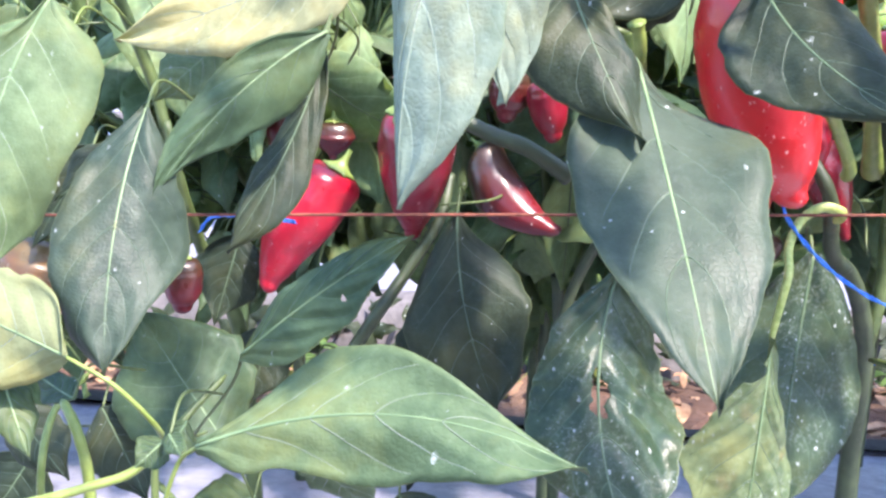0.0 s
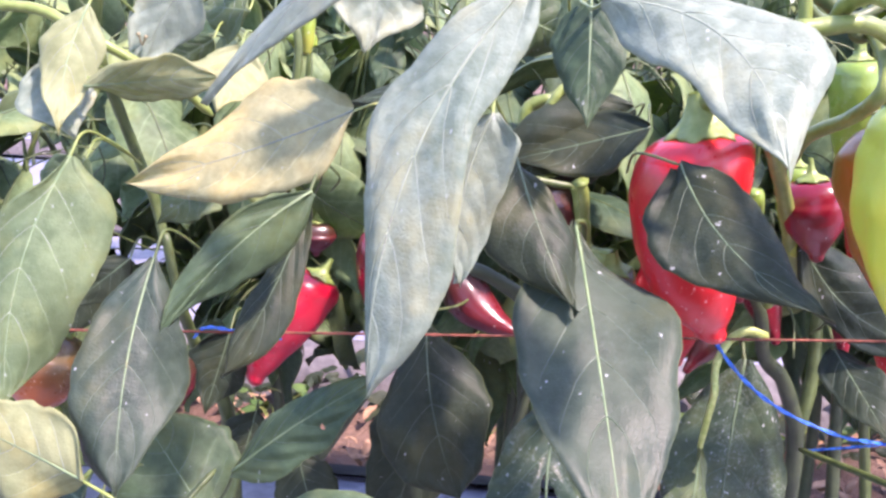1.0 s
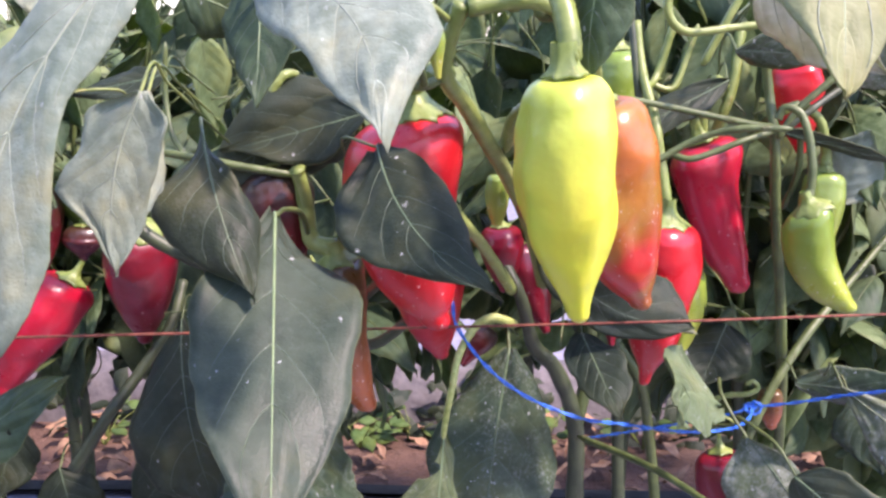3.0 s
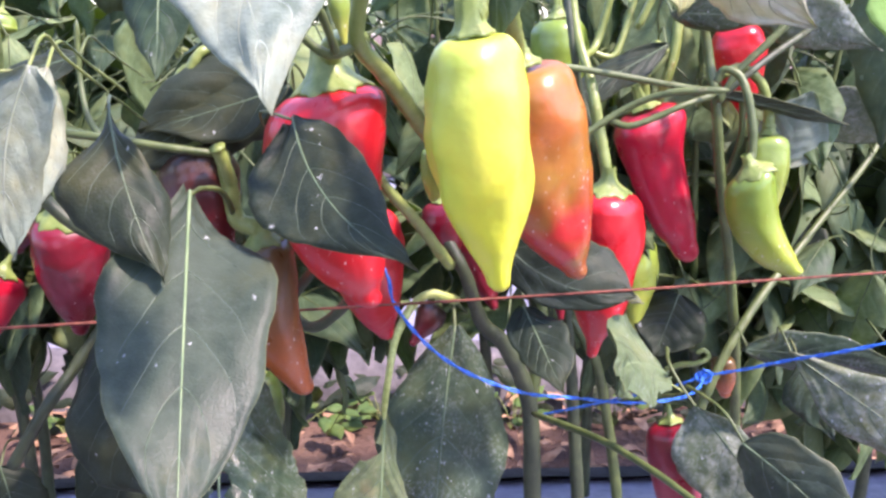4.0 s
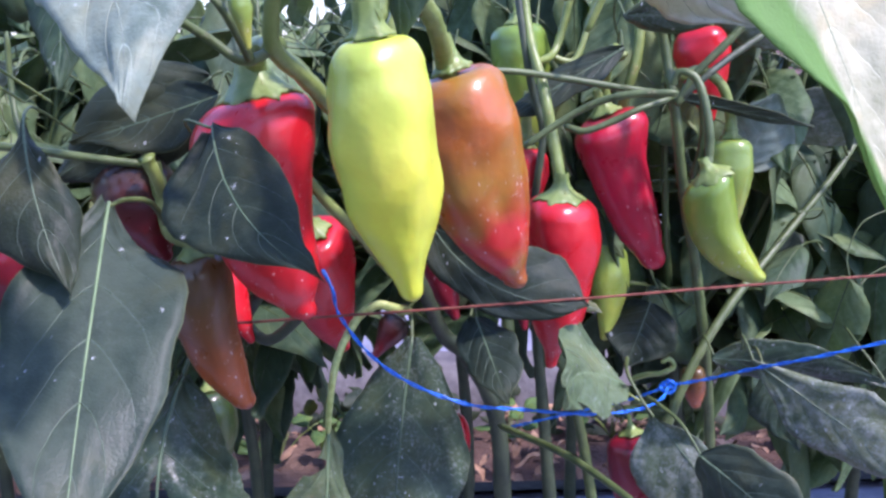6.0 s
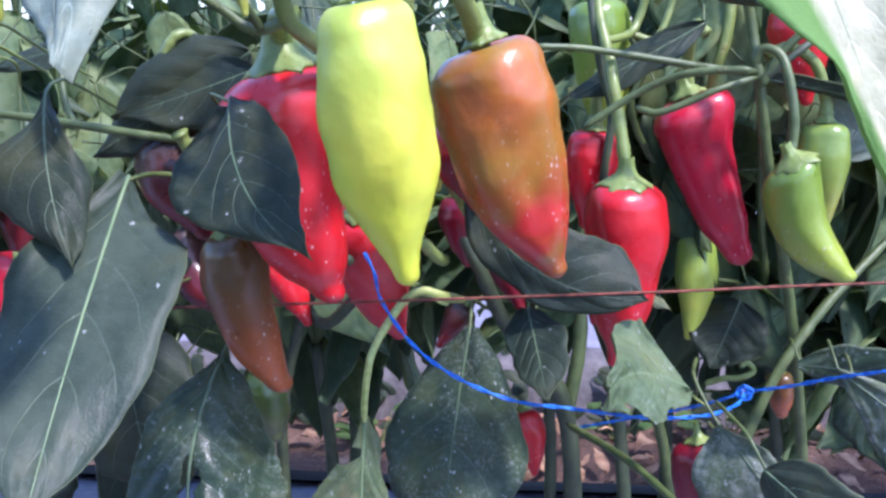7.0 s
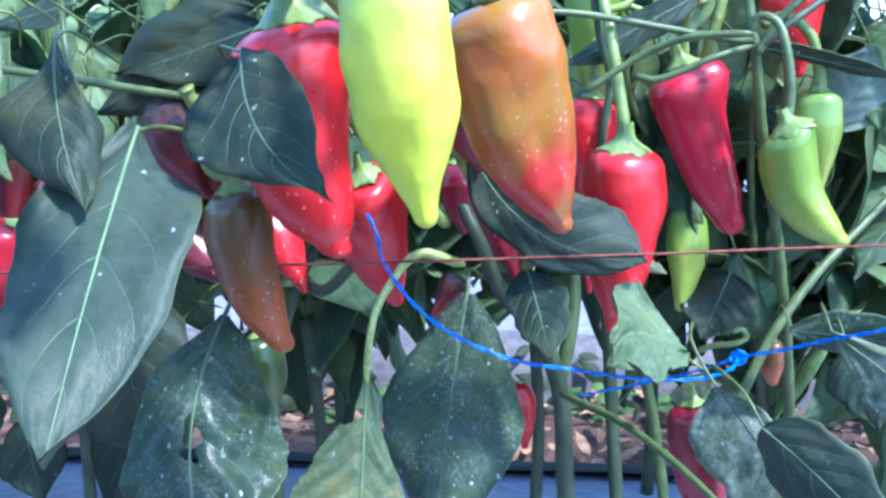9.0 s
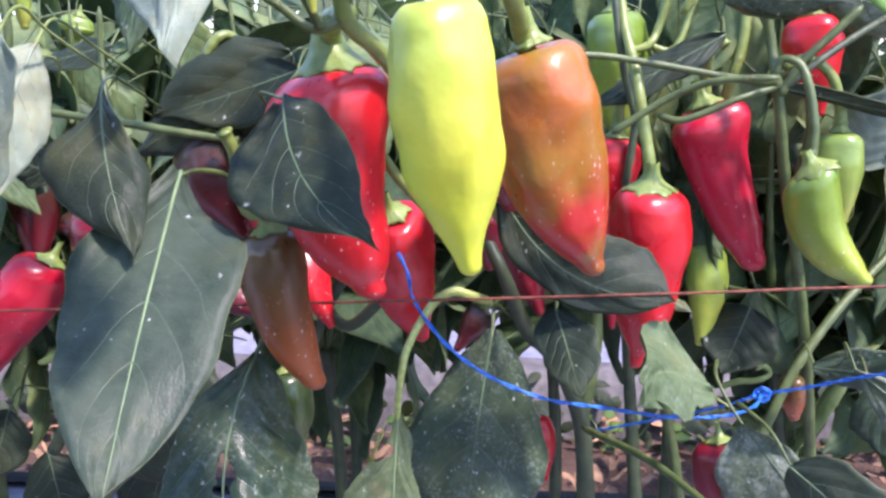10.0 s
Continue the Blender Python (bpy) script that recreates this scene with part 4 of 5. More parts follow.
leaf(plant_west, (-0.103, 0.400, 0.468), (-0.194, 0.420, 0.494), 0.057, (-0.138, -0.957, 0.255), "pale", petiole=((-0.082, 0.400, 0.456), (-0.069, 0.410, 0.434), (-0.070, 0.430, 0.411),), fold=0.25, b=1.3, a=0.86)
leaf(plant_west, (-0.149, 0.420, 0.451), (-0.126, 0.400, 0.415), 0.023, (0.622, -0.445, 0.644), "leaf", petiole=((-0.149, 0.440, 0.463), (-0.145, 0.470, 0.451),), fold=0.25, b=1.3, a=0.86)
leaf(plant_west, (-0.103, 0.600, 0.329), (-0.169, 0.620, 0.413), 0.097, (0.427, -0.744, 0.513), "leaf", petiole=((-0.091, 0.600, 0.304), (-0.086, 0.620, 0.262),), fold=0.12, a=0.74, b=0.85)
leaf(plant_west, (-0.006, 0.450, 0.401), (0.020, 0.500, 0.342), 0.035, (0.244, -0.789, -0.564), "mid", petiole=((-0.006, 0.470, 0.413), (-0.002, 0.500, 0.401),), fold=0.2, b=1.3, a=0.86)
leaf(plant_west, (-0.057, 0.400, 0.433), (-0.043, 0.380, 0.433), 0.010, (-0.291, -0.197, 0.936), "leaf", petiole=((-0.057, 0.420, 0.445), (-0.053, 0.450, 0.433),), fold=0.2, b=1.3, a=0.86)
tube("branch", ((-0.132, 0.460, 0.329), (-0.130, 0.460, 0.374), (-0.135, 0.460, 0.404), (-0.147, 0.470, 0.415),), 0.0035, 0.0025, STALK, plant_west)
tube("branch", ((-0.175, 0.420, 0.372), (-0.138, 0.420, 0.382), (-0.113, 0.430, 0.387), (-0.094, 0.440, 0.392), (-0.081, 0.450, 0.407),), 0.0026, 0.0023, STALK, plant_west)
tube("branch", ((-0.186, 0.500, 0.298), (-0.180, 0.500, 0.360), (-0.179, 0.520, 0.387), (-0.172, 0.550, 0.398),), 0.0024, 0.0021, STALK, plant_west)
tube("branch", ((-0.120, 0.520, 0.293), (-0.123, 0.530, 0.350), (-0.110, 0.550, 0.372), (-0.094, 0.580, 0.389),), 0.0025, 0.0022, STEM, plant_west)
tube("branch", ((-0.106, 0.560, 0.270), (-0.137, 0.580, 0.298), (-0.196, 0.620, 0.307),), 0.0023, 0.0025, STEM, plant_west)
leaf(plant_west, (-0.064, 0.410, 0.425), (-0.075, 0.400, 0.415), 0.018, (0.373, -0.818, 0.437), "leaf", fold=0.3, b=1.3, a=0.86)
leaf(plant_west, (-0.052, 0.410, 0.436), (-0.061, 0.400, 0.421), 0.017, (-0.129, -0.780, 0.612), "leaf", fold=0.3, b=1.3, a=0.86)
leaf(plant_west, (-0.146, 0.480, 0.411), (-0.180, 0.500, 0.417), 0.021, (-0.163, -0.537, 0.827), "leaf", petiole=((-0.146, 0.500, 0.423), (-0.142, 0.530, 0.411),), fold=0.3, b=1.3, a=0.86)
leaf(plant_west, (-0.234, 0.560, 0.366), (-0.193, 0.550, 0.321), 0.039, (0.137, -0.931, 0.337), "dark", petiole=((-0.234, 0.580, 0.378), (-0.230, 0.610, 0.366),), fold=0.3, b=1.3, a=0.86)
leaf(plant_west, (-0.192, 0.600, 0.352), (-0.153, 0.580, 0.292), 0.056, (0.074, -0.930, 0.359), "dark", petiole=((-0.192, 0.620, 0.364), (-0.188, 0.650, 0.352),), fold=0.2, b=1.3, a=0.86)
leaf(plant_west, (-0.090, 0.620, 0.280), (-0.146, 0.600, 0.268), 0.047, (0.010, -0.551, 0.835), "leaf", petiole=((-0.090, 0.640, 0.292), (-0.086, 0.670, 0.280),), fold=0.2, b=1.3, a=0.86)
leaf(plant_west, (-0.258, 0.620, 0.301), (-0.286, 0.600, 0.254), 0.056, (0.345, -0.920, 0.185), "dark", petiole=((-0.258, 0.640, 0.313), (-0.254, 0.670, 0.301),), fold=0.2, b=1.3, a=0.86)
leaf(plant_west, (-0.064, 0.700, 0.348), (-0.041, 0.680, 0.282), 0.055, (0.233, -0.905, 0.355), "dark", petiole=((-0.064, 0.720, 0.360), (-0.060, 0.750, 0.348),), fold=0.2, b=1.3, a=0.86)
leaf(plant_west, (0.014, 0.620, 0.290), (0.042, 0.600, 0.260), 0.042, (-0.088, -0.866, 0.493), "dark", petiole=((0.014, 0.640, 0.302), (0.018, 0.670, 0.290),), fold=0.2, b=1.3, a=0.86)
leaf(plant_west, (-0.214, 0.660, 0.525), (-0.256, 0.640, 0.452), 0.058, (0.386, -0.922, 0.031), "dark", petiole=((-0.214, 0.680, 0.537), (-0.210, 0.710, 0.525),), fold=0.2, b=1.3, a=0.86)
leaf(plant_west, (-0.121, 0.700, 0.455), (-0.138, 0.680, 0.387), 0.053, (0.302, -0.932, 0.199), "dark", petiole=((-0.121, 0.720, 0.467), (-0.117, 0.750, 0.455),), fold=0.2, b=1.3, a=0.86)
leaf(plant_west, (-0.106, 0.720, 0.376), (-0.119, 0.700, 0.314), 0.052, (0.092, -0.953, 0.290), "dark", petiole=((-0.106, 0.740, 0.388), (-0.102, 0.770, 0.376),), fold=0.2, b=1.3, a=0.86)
# high leaves against the sky: paler materials stand in for bright haze
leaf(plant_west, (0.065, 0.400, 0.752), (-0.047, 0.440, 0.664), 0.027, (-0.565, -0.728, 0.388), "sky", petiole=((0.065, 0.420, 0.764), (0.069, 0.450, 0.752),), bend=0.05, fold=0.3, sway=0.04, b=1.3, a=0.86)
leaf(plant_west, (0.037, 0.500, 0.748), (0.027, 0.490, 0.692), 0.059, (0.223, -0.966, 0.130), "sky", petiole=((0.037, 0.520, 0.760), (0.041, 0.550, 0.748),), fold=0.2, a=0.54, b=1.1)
leaf(plant_west, (-0.161, 0.540, 0.664), (-0.081, 0.560, 0.672), 0.039, (0.254, -0.772, -0.583), "pale", petiole=((-0.161, 0.560, 0.676), (-0.157, 0.590, 0.664),), fold=0.2, a=0.94, b=0.75)
leaf(plant_west, (-0.164, 0.560, 0.715), (-0.168, 0.520, 0.633), 0.038, (0.339, -0.852, 0.399), "pale", petiole=((-0.164, 0.580, 0.727), (-0.160, 0.610, 0.715),), fold=0.3, sway=0.06, b=1.3, a=0.86)
leaf(plant_west, (-0.198, 0.560, 0.677), (-0.167, 0.540, 0.631), 0.047, (0.398, -0.714, 0.576), "sky", petiole=((-0.198, 0.580, 0.689), (-0.194, 0.610, 0.677),), fold=0.2, b=1.3, a=0.86)
leaf(plant_west, (-0.116, 0.620, 0.743), (-0.167, 0.620, 0.665), 0.047, (0.126, -0.989, -0.082), "sky", petiole=((-0.116, 0.640, 0.755), (-0.112, 0.670, 0.743),), fold=0.2, b=1.3, a=0.86)
leaf(plant_west, (-0.089, 0.660, 0.715), (-0.144, 0.700, 0.719), 0.046, (-0.560, -0.787, 0.259), "mid", petiole=((-0.089, 0.680, 0.727), (-0.085, 0.710, 0.715),), fold=0.2, b=1.3, a=0.86)
leaf(plant_west, (-0.144, 0.660, 0.756), (-0.090, 0.680, 0.728), 0.049, (-0.012, -0.805, -0.593), "sky", petiole=((-0.144, 0.680, 0.768), (-0.140, 0.710, 0.756),), fold=0.2, b=1.3, a=0.86)
leaf(plant_west, (-0.078, 0.600, 0.689), (-0.078, 0.550, 0.651), 0.047, (0.457, -0.537, 0.709), "pale", petiole=((-0.078, 0.620, 0.701), (-0.074, 0.650, 0.689),), fold=0.2, b=1.3, a=0.86)
leaf(plant_west, (-0.275, 0.700, 0.739), (-0.222, 0.720, 0.749), 0.040, (0.389, -0.756, -0.527), "sky", petiole=((-0.275, 0.720, 0.751), (-0.271, 0.750, 0.739),), fold=0.2, b=1.3, a=0.86)
leaf(plant_west, (-0.191, 0.600, 0.609), (-0.228, 0.600, 0.574), 0.035, (0.029, -0.999, -0.031), "mid", petiole=((-0.191, 0.620, 0.621), (-0.187, 0.650, 0.609),), fold=0.2, b=1.3, a=0.86)
leaf(plant_west, (-0.116, 0.660, 0.694), (-0.190, 0.680, 0.655), 0.038, (-0.298, -0.951, 0.079), "mid", petiole=((-0.116, 0.680, 0.706), (-0.112, 0.710, 0.694),), fold=0.2, b=1.3, a=0.86)
leaf(plant_west, (-0.102, 0.620, 0.601), (-0.141, 0.600, 0.564), 0.041, (0.270, -0.937, 0.221), "mid", petiole=((-0.102, 0.640, 0.613), (-0.098, 0.670, 0.601),), fold=0.2, b=1.3, a=0.86)
leaf(plant_west, (-0.170, 0.620, 0.533), (-0.214, 0.600, 0.496), 0.032, (0.244, -0.944, 0.222), "dark", petiole=((-0.170, 0.640, 0.545), (-0.166, 0.670, 0.533),), fold=0.2, b=1.3, a=0.86)
leaf(plant_west, (0.064, 0.520, 0.596), (0.045, 0.500, 0.607), 0.022, (0.705, -0.704, -0.087), "dark", petiole=((0.064, 0.540, 0.608), (0.068, 0.570, 0.596),), fold=0.2, b=1.3, a=0.86)
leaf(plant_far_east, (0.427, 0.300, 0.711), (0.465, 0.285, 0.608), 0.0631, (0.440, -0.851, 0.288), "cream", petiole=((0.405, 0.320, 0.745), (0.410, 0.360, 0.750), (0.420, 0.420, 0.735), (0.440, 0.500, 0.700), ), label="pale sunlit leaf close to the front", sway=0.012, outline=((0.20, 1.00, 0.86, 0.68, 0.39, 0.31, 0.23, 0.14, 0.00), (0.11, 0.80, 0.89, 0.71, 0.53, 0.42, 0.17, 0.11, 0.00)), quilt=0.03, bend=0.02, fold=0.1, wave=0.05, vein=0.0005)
leaf(plant_east, (0.448, 0.625, 0.443), (0.390, 0.526, 0.465), 0.0785, (0.719, -0.277, 0.637), "ragged", petiole=((0.453, 0.640, 0.431), (0.463, 0.640, 0.423), ), label="small ragged dusty leaf with eaten edges", bites=((0.62, -0.95, 0.0055), (0.30, -1.0, 0.004), (0.46, 0.98, 0.006), (0.85, 0.9, 0.003)), sway=0.154, outline=((0.25, 0.97, 0.93, 0.86, 0.72, 0.31, 0.18, 0.05, 0.00), (0.06, 0.47, 0.60, 0.73, 0.73, 0.58, 0.37, 0.22, 0.00)), fold=0.08, quilt=0.012, wave=0.08)
leaf(plant_east, (0.465, 0.615, 0.423), (0.524, 0.570, 0.338), 0.0786, (-0.294, -0.914, 0.279), "dusty", petiole=((0.458, 0.625, 0.434), (0.452, 0.640, 0.447), (0.456, 0.660, 0.452), ), label="grey dusty leaf with dried spray", sway=-0.027, outline=((0.10, 0.79, 0.98, 1.00, 0.97, 0.91, 0.69, 0.35, 0.00), (0.03, 0.24, 0.37, 0.41, 0.38, 0.31, 0.23, 0.14, 0.00)), fold=0.15)
leaf(plant_far_east, (0.486, 0.575, 0.412), (0.566, 0.520, 0.340), 0.055, (-0.534, -0.836, 0.126), "blue", petiole=((0.478, 0.590, 0.428), (0.470, 0.620, 0.430), (0.468, 0.650, 0.425)), fold=0.2, a=0.56, b=1.3, sway=-0.03)
leaf(plant_far_east, (0.540, 0.640, 0.454), (0.640, 0.570, 0.387), 0.0580, (-0.462, -0.862, 0.210), "dusty", petiole=((0.540, 0.660, 0.466), (0.552, 0.695, 0.444), ), label="spray-marked leaf beside the twine", sway=0.006, outline=((0.04, 0.32, 0.63, 0.94, 0.90, 0.78, 0.59, 0.36, 0.00), (0.03, 0.24, 0.47, 0.70, 0.96, 1.00, 0.83, 0.47, 0.00)), fold=0.2)
leaf(plant_far_east, (0.530, 0.700, 0.435), (0.663, 0.680, 0.417), 0.039, (-0.187, -0.902, -0.388), "speck", petiole=((0.530, 0.720, 0.447), (0.534, 0.750, 0.435),), fold=0.25, a=0.74, b=1.05, sway=-0.03)
leaf(plant_far_east, (0.558, 0.660, 0.437), (0.571, 0.620, 0.391), 0.045, (-0.514, -0.717, 0.471), "speck", petiole=((0.558, 0.680, 0.449), (0.562, 0.710, 0.437),), fold=0.2, b=1.3, a=0.86)
leaf(plant_east, (0.307, 0.615, 0.577), (0.420, 0.612, 0.505), 0.0751, (0.052, -0.991, 0.124), "dark", petiole=((0.303, 0.680, 0.583), (0.305, 0.680, 0.573), ), sway=0.162, outline=((0.10, 0.46, 0.53, 0.47, 0.47, 0.47, 0.41, 0.33, 0.00), (0.06, 0.42, 0.64, 0.78, 0.87, 1.00, 0.89, 0.56, 0.00)), fold=0.12, bend=0.02)
leaf(plant_east, (0.344, 0.630, 0.494), (0.360, 0.550, 0.460), 0.039, (-0.320, -0.418, 0.850), "dark", petiole=((0.344, 0.650, 0.506), (0.348, 0.680, 0.494),), fold=0.2, a=0.54, b=0.85)
leaf(plant_far_east, (0.568, 0.757, 0.574), (0.589, 0.747, 0.635), 0.054, (-0.340, -0.939, -0.040), "sky", petiole=((0.568, 0.757, 0.558), (0.574, 0.777, 0.534),), fold=0.15, a=0.54, b=0.75)
leaf(plant_far_east, (0.495, 0.700, 0.636), (0.608, 0.720, 0.610), 0.020, (-0.069, -0.633, -0.771), "dark", fold=0.3, b=1.3, a=0.86)
leaf(plant_mid, (0.186, 0.580, 0.662), (0.088, 0.565, 0.602), 0.061, (0.056, -0.986, 0.156), "dark", petiole=((0.192, 0.585, 0.664),), fold=0.2, a=0.64, b=0.95)
tube("branch", ((0.153, 0.545, 0.618), (0.156, 0.550, 0.607), (0.157, 0.560, 0.592), (0.156, 0.580, 0.567),), 0.0040, 0.0032, STALK, plant_mid, swell=0.3)
leaf(plant_mid, (0.055, 0.620, 0.669), (-0.009, 0.620, 0.654), 0.025, (-0.168, -0.683, 0.711), "dark", petiole=((0.055, 0.640, 0.681), (0.059, 0.670, 0.669),), fold=0.2, b=1.3, a=0.86)
leaf(plant_mid, (0.091, 0.460, 0.667), (0.089, 0.405, 0.586), 0.038, (0.753, -0.555, 0.353), "sky", petiole=((0.091, 0.480, 0.679), (0.095, 0.510, 0.667),), fold=0.35, bend=0.04, sway=0.04, b=1.3, a=0.86)
leaf(plant_far_east, (0.308, 0.405, 0.740), (0.305, 0.418, 0.677), 0.028, (-0.55, -0.80, 0.20), "leaf", petiole=((0.322, 0.420, 0.775), (0.335, 0.450, 0.785),), fold=0.5, a=0.7, b=0.7, sway=0.05)
leaf(plant_far_east, (0.304, 0.440, 0.757), (0.372, 0.420, 0.762), 0.029, (-0.233, -0.882, -0.411), "pale", petiole=((0.304, 0.460, 0.769), (0.308, 0.490, 0.757),), fold=0.2, b=1.3, a=0.86)
leaf(plant_far_east, (0.452, 0.680, 0.695), (0.547, 0.700, 0.692), 0.036, (0.133, -0.733, -0.667), "speck", petiole=((0.452, 0.700, 0.707), (0.456, 0.730, 0.695),), fold=0.25, b=1.3, a=0.86)
leaf(plant_far_east, (0.523, 0.720, 0.705), (0.629, 0.720, 0.667), 0.046, (-0.158, -0.882, -0.445), "dusty", petiole=((0.523, 0.740, 0.717), (0.527, 0.770, 0.705),), fold=0.2, b=1.3, a=0.86)
leaf(plant_far_east, (0.603, 0.800, 0.621), (0.698, 0.800, 0.587), 0.052, (-0.190, -0.830, -0.525), "dusty", petiole=((0.603, 0.820, 0.633), (0.607, 0.850, 0.621),), fold=0.2, b=1.3, a=0.86)
leaf(plant_far_east, (0.532, 0.800, 0.649), (0.543, 0.800, 0.598), 0.041, (-0.203, -0.978, -0.043), "far", petiole=((0.532, 0.820, 0.661), (0.536, 0.850, 0.649),), fold=0.2, b=1.3, a=0.86)
leaf(plant_far_east, (0.510, 0.820, 0.448), (0.485, 0.800, 0.395), 0.067, (-0.263, -0.857, 0.443), "dark", petiole=((0.510, 0.840, 0.460), (0.514, 0.870, 0.448),), fold=0.15, a=0.54, b=0.75)
leaf(plant_far_east, (0.613, 0.860, 0.498), (0.655, 0.840, 0.454), 0.059, (-0.396, -0.918, 0.036), "dark", petiole=((0.613, 0.880, 0.510), (0.617, 0.910, 0.498),), fold=0.15, b=1.3, a=0.86)
leaf(plant_east, (0.423, 0.668, 0.491), (0.439, 0.664, 0.484), 0.008, (-0.132, -0.958, 0.253), "pale", fold=0.3, b=1.3, a=0.86)
tube("branch", ((0.469, 0.710, 0.415), (0.480, 0.705, 0.421), (0.492, 0.700, 0.424), (0.501, 0.700, 0.429), (0.497, 0.700, 0.435), (0.491, 0.700, 0.432),), 0.0025, 0.0016, STALK, plant_far_east)
leaf(plant_far_east, (0.463, 0.720, 0.673), (0.359, 0.700, 0.618), 0.030, (-0.125, -0.828, 0.546), "dark", petiole=((0.463, 0.740, 0.685), (0.467, 0.770, 0.673),), fold=0.2, b=1.3, a=0.86)

leaf(plant_far_east, (0.415, 0.530, 0.730), (0.497, 0.535, 0.684), 0.044, (-0.15, -0.85, -0.45), "bleached", petiole=((0.405, 0.545, 0.735), (0.395, 0.580, 0.730),), label="pale whitish leaf high on the plant", fold=0.15, a=0.6, b=0.9)
leaf(plant_east, (0.322, 0.205, 0.756), (0.3123, 0.158, 0.685), 0.0300, (-0.10, -0.90, 0.40), "pale", petiole=((0.330, 0.225, 0.766), (0.345, 0.300, 0.770), (0.330, 0.420, 0.765)), label="pale leaf tip close to the viewer", bend=0.03, fold=0.2, a=0.8, b=0.7)

# ---- front row: the peppers ----
pepper("yellow", (0.292, 0.403, 0.682), (0.3065, 0.413, 0.565), 0.0462, "large glossy yellow-green pepper hanging in front of the others", bend=(-0.0016, 0.0001, -0.0002), stalk=((0.294, 0.406, 0.692), (0.292, 0.412, 0.708), (0.287, 0.425, 0.723), (0.280, 0.445, 0.730), (0.274, 0.465, 0.725), (0.274, 0.482, 0.715)), seed=3, shape='long bell', lobe=0.045, lump=0.17, cap=0.4, thick=0.0044)
pepper("orange", (0.328, 0.527, 0.664), (0.3665, 0.537, 0.538), 0.0630, "large pepper turning from orange-brown to red at the tip", bend=(-0.0063, -0.0006, -0.0018), stalk=((0.326, 0.527, 0.663), (0.324, 0.520, 0.671), (0.322, 0.510, 0.680), (0.316, 0.492, 0.695), (0.303, 0.474, 0.708), (0.282, 0.462, 0.716), (0.250, 0.460, 0.712)), seed=5, shape='broad wedge', lobe=0.06, lump=0.14, cap=0.34, thick=0.0044, dent=((0.5, -0.85, -0.1), 0.62, 0.2))
pepper("red", (0.221, 0.530, 0.654), (0.242, 0.534, 0.523), 0.0725, "ripe red pepper half covered by a dark leaf", bend=(-0.0138, -0.0013, -0.0023), stalk=((0.2218, 0.527, 0.666), (0.223, 0.520, 0.674), (0.229, 0.503, 0.679), (0.240, 0.482, 0.678)), seed=7, shape='wide shoulder', thick=0.0052, cap=0.56, lobe=0.02, lump=0.05, cone=0.85)
pepper("red", (0.233, 0.640, 0.556), (0.246, 0.700, 0.450), 0.0560, "red pepper tucked behind a larger ripe one", bend=(-0.004, 0.001, -0.004), seed=9, shape='wedge')
pepper("brown", (0.176, 0.556, 0.561), (0.197, 0.571, 0.455), 0.0421, "pepper turning from green-brown to orange with white spray marks", bend=(-0.0087, -0.0032, -0.0022), stalk=((0.160, 0.560, 0.572), (0.156, 0.560, 0.595), (0.152, 0.560, 0.613),), seed=11, shape='club', cap=0.6, thick=0.0045)
pepper("red", (0.407, 0.660, 0.572), (0.401, 0.670, 0.441), 0.0536, "small ripe red pepper with a long green stalk", bend=(0.0027, -0.0003, -0.0001), stalk=((0.407, 0.662, 0.580), (0.405, 0.667, 0.597), (0.402, 0.673, 0.615), (0.399, 0.676, 0.634), (0.397, 0.685, 0.649), (0.390, 0.700, 0.679), (0.386, 0.715, 0.714)), seed=13, shape='drop', cap=0.6, thick=0.0035)
pepper("crimson", (0.456, 0.762, 0.622), (0.501, 0.761, 0.493), 0.0615, "deep red cone-shaped pepper hanging from a curved stalk", bend=(-0.0051, 0.0006, -0.0018), stalk=((0.456, 0.762, 0.631), (0.455, 0.760, 0.644), (0.456, 0.752, 0.658), (0.459, 0.745, 0.672), (0.466, 0.740, 0.665)), seed=15, shape='straight cone', cap=0.4, thick=0.0036)
pepper("green", (0.512, 0.662, 0.585), (0.553, 0.663, 0.505), 0.0390, "light green pepper with a curved tip and spray marks", bend=(-0.0115, 0.0020, -0.0055), stalk=((0.512, 0.664, 0.597), (0.512, 0.666, 0.615), (0.509, 0.672, 0.637), (0.504, 0.678, 0.651), (0.494, 0.682, 0.655), (0.490, 0.684, 0.646)), seed=17, shape='crooked', cap=0.74, thick=0.0027)
pepper("olive", (0.545, 0.722, 0.604), (0.546, 0.722, 0.524), 0.0340, "slim green pepper behind a lighter green one", stalk=((0.544, 0.722, 0.620), (0.536, 0.720, 0.643), (0.518, 0.715, 0.655), (0.502, 0.712, 0.650)), seed=19, shape='horn')
pepper("lime", (0.474, 0.840, 0.498), (0.469, 0.820, 0.413), 0.0343, "slim yellow-green pepper near the main stem", bend=(0.003, 0.000, -0.000), stalk=((0.476, 0.840, 0.515), (0.471, 0.840, 0.530),), seed=21, shape='horn', cap=0.5, thick=0.003)
pepper("red", (0.388, 0.720, 0.601), (0.381, 0.720, 0.528), 0.0386, "red pepper half hidden behind an orange one", stalk=((0.389, 0.720, 0.622), (0.391, 0.720, 0.642),), seed=23, shape='wedge')
pepper("green", (0.390, 0.800, 0.694), (0.400, 0.800, 0.588), 0.0482, "pale green pepper high on the plant", stalk=((0.387, 0.800, 0.707), (0.383, 0.800, 0.732),), seed=25, shape='stub')
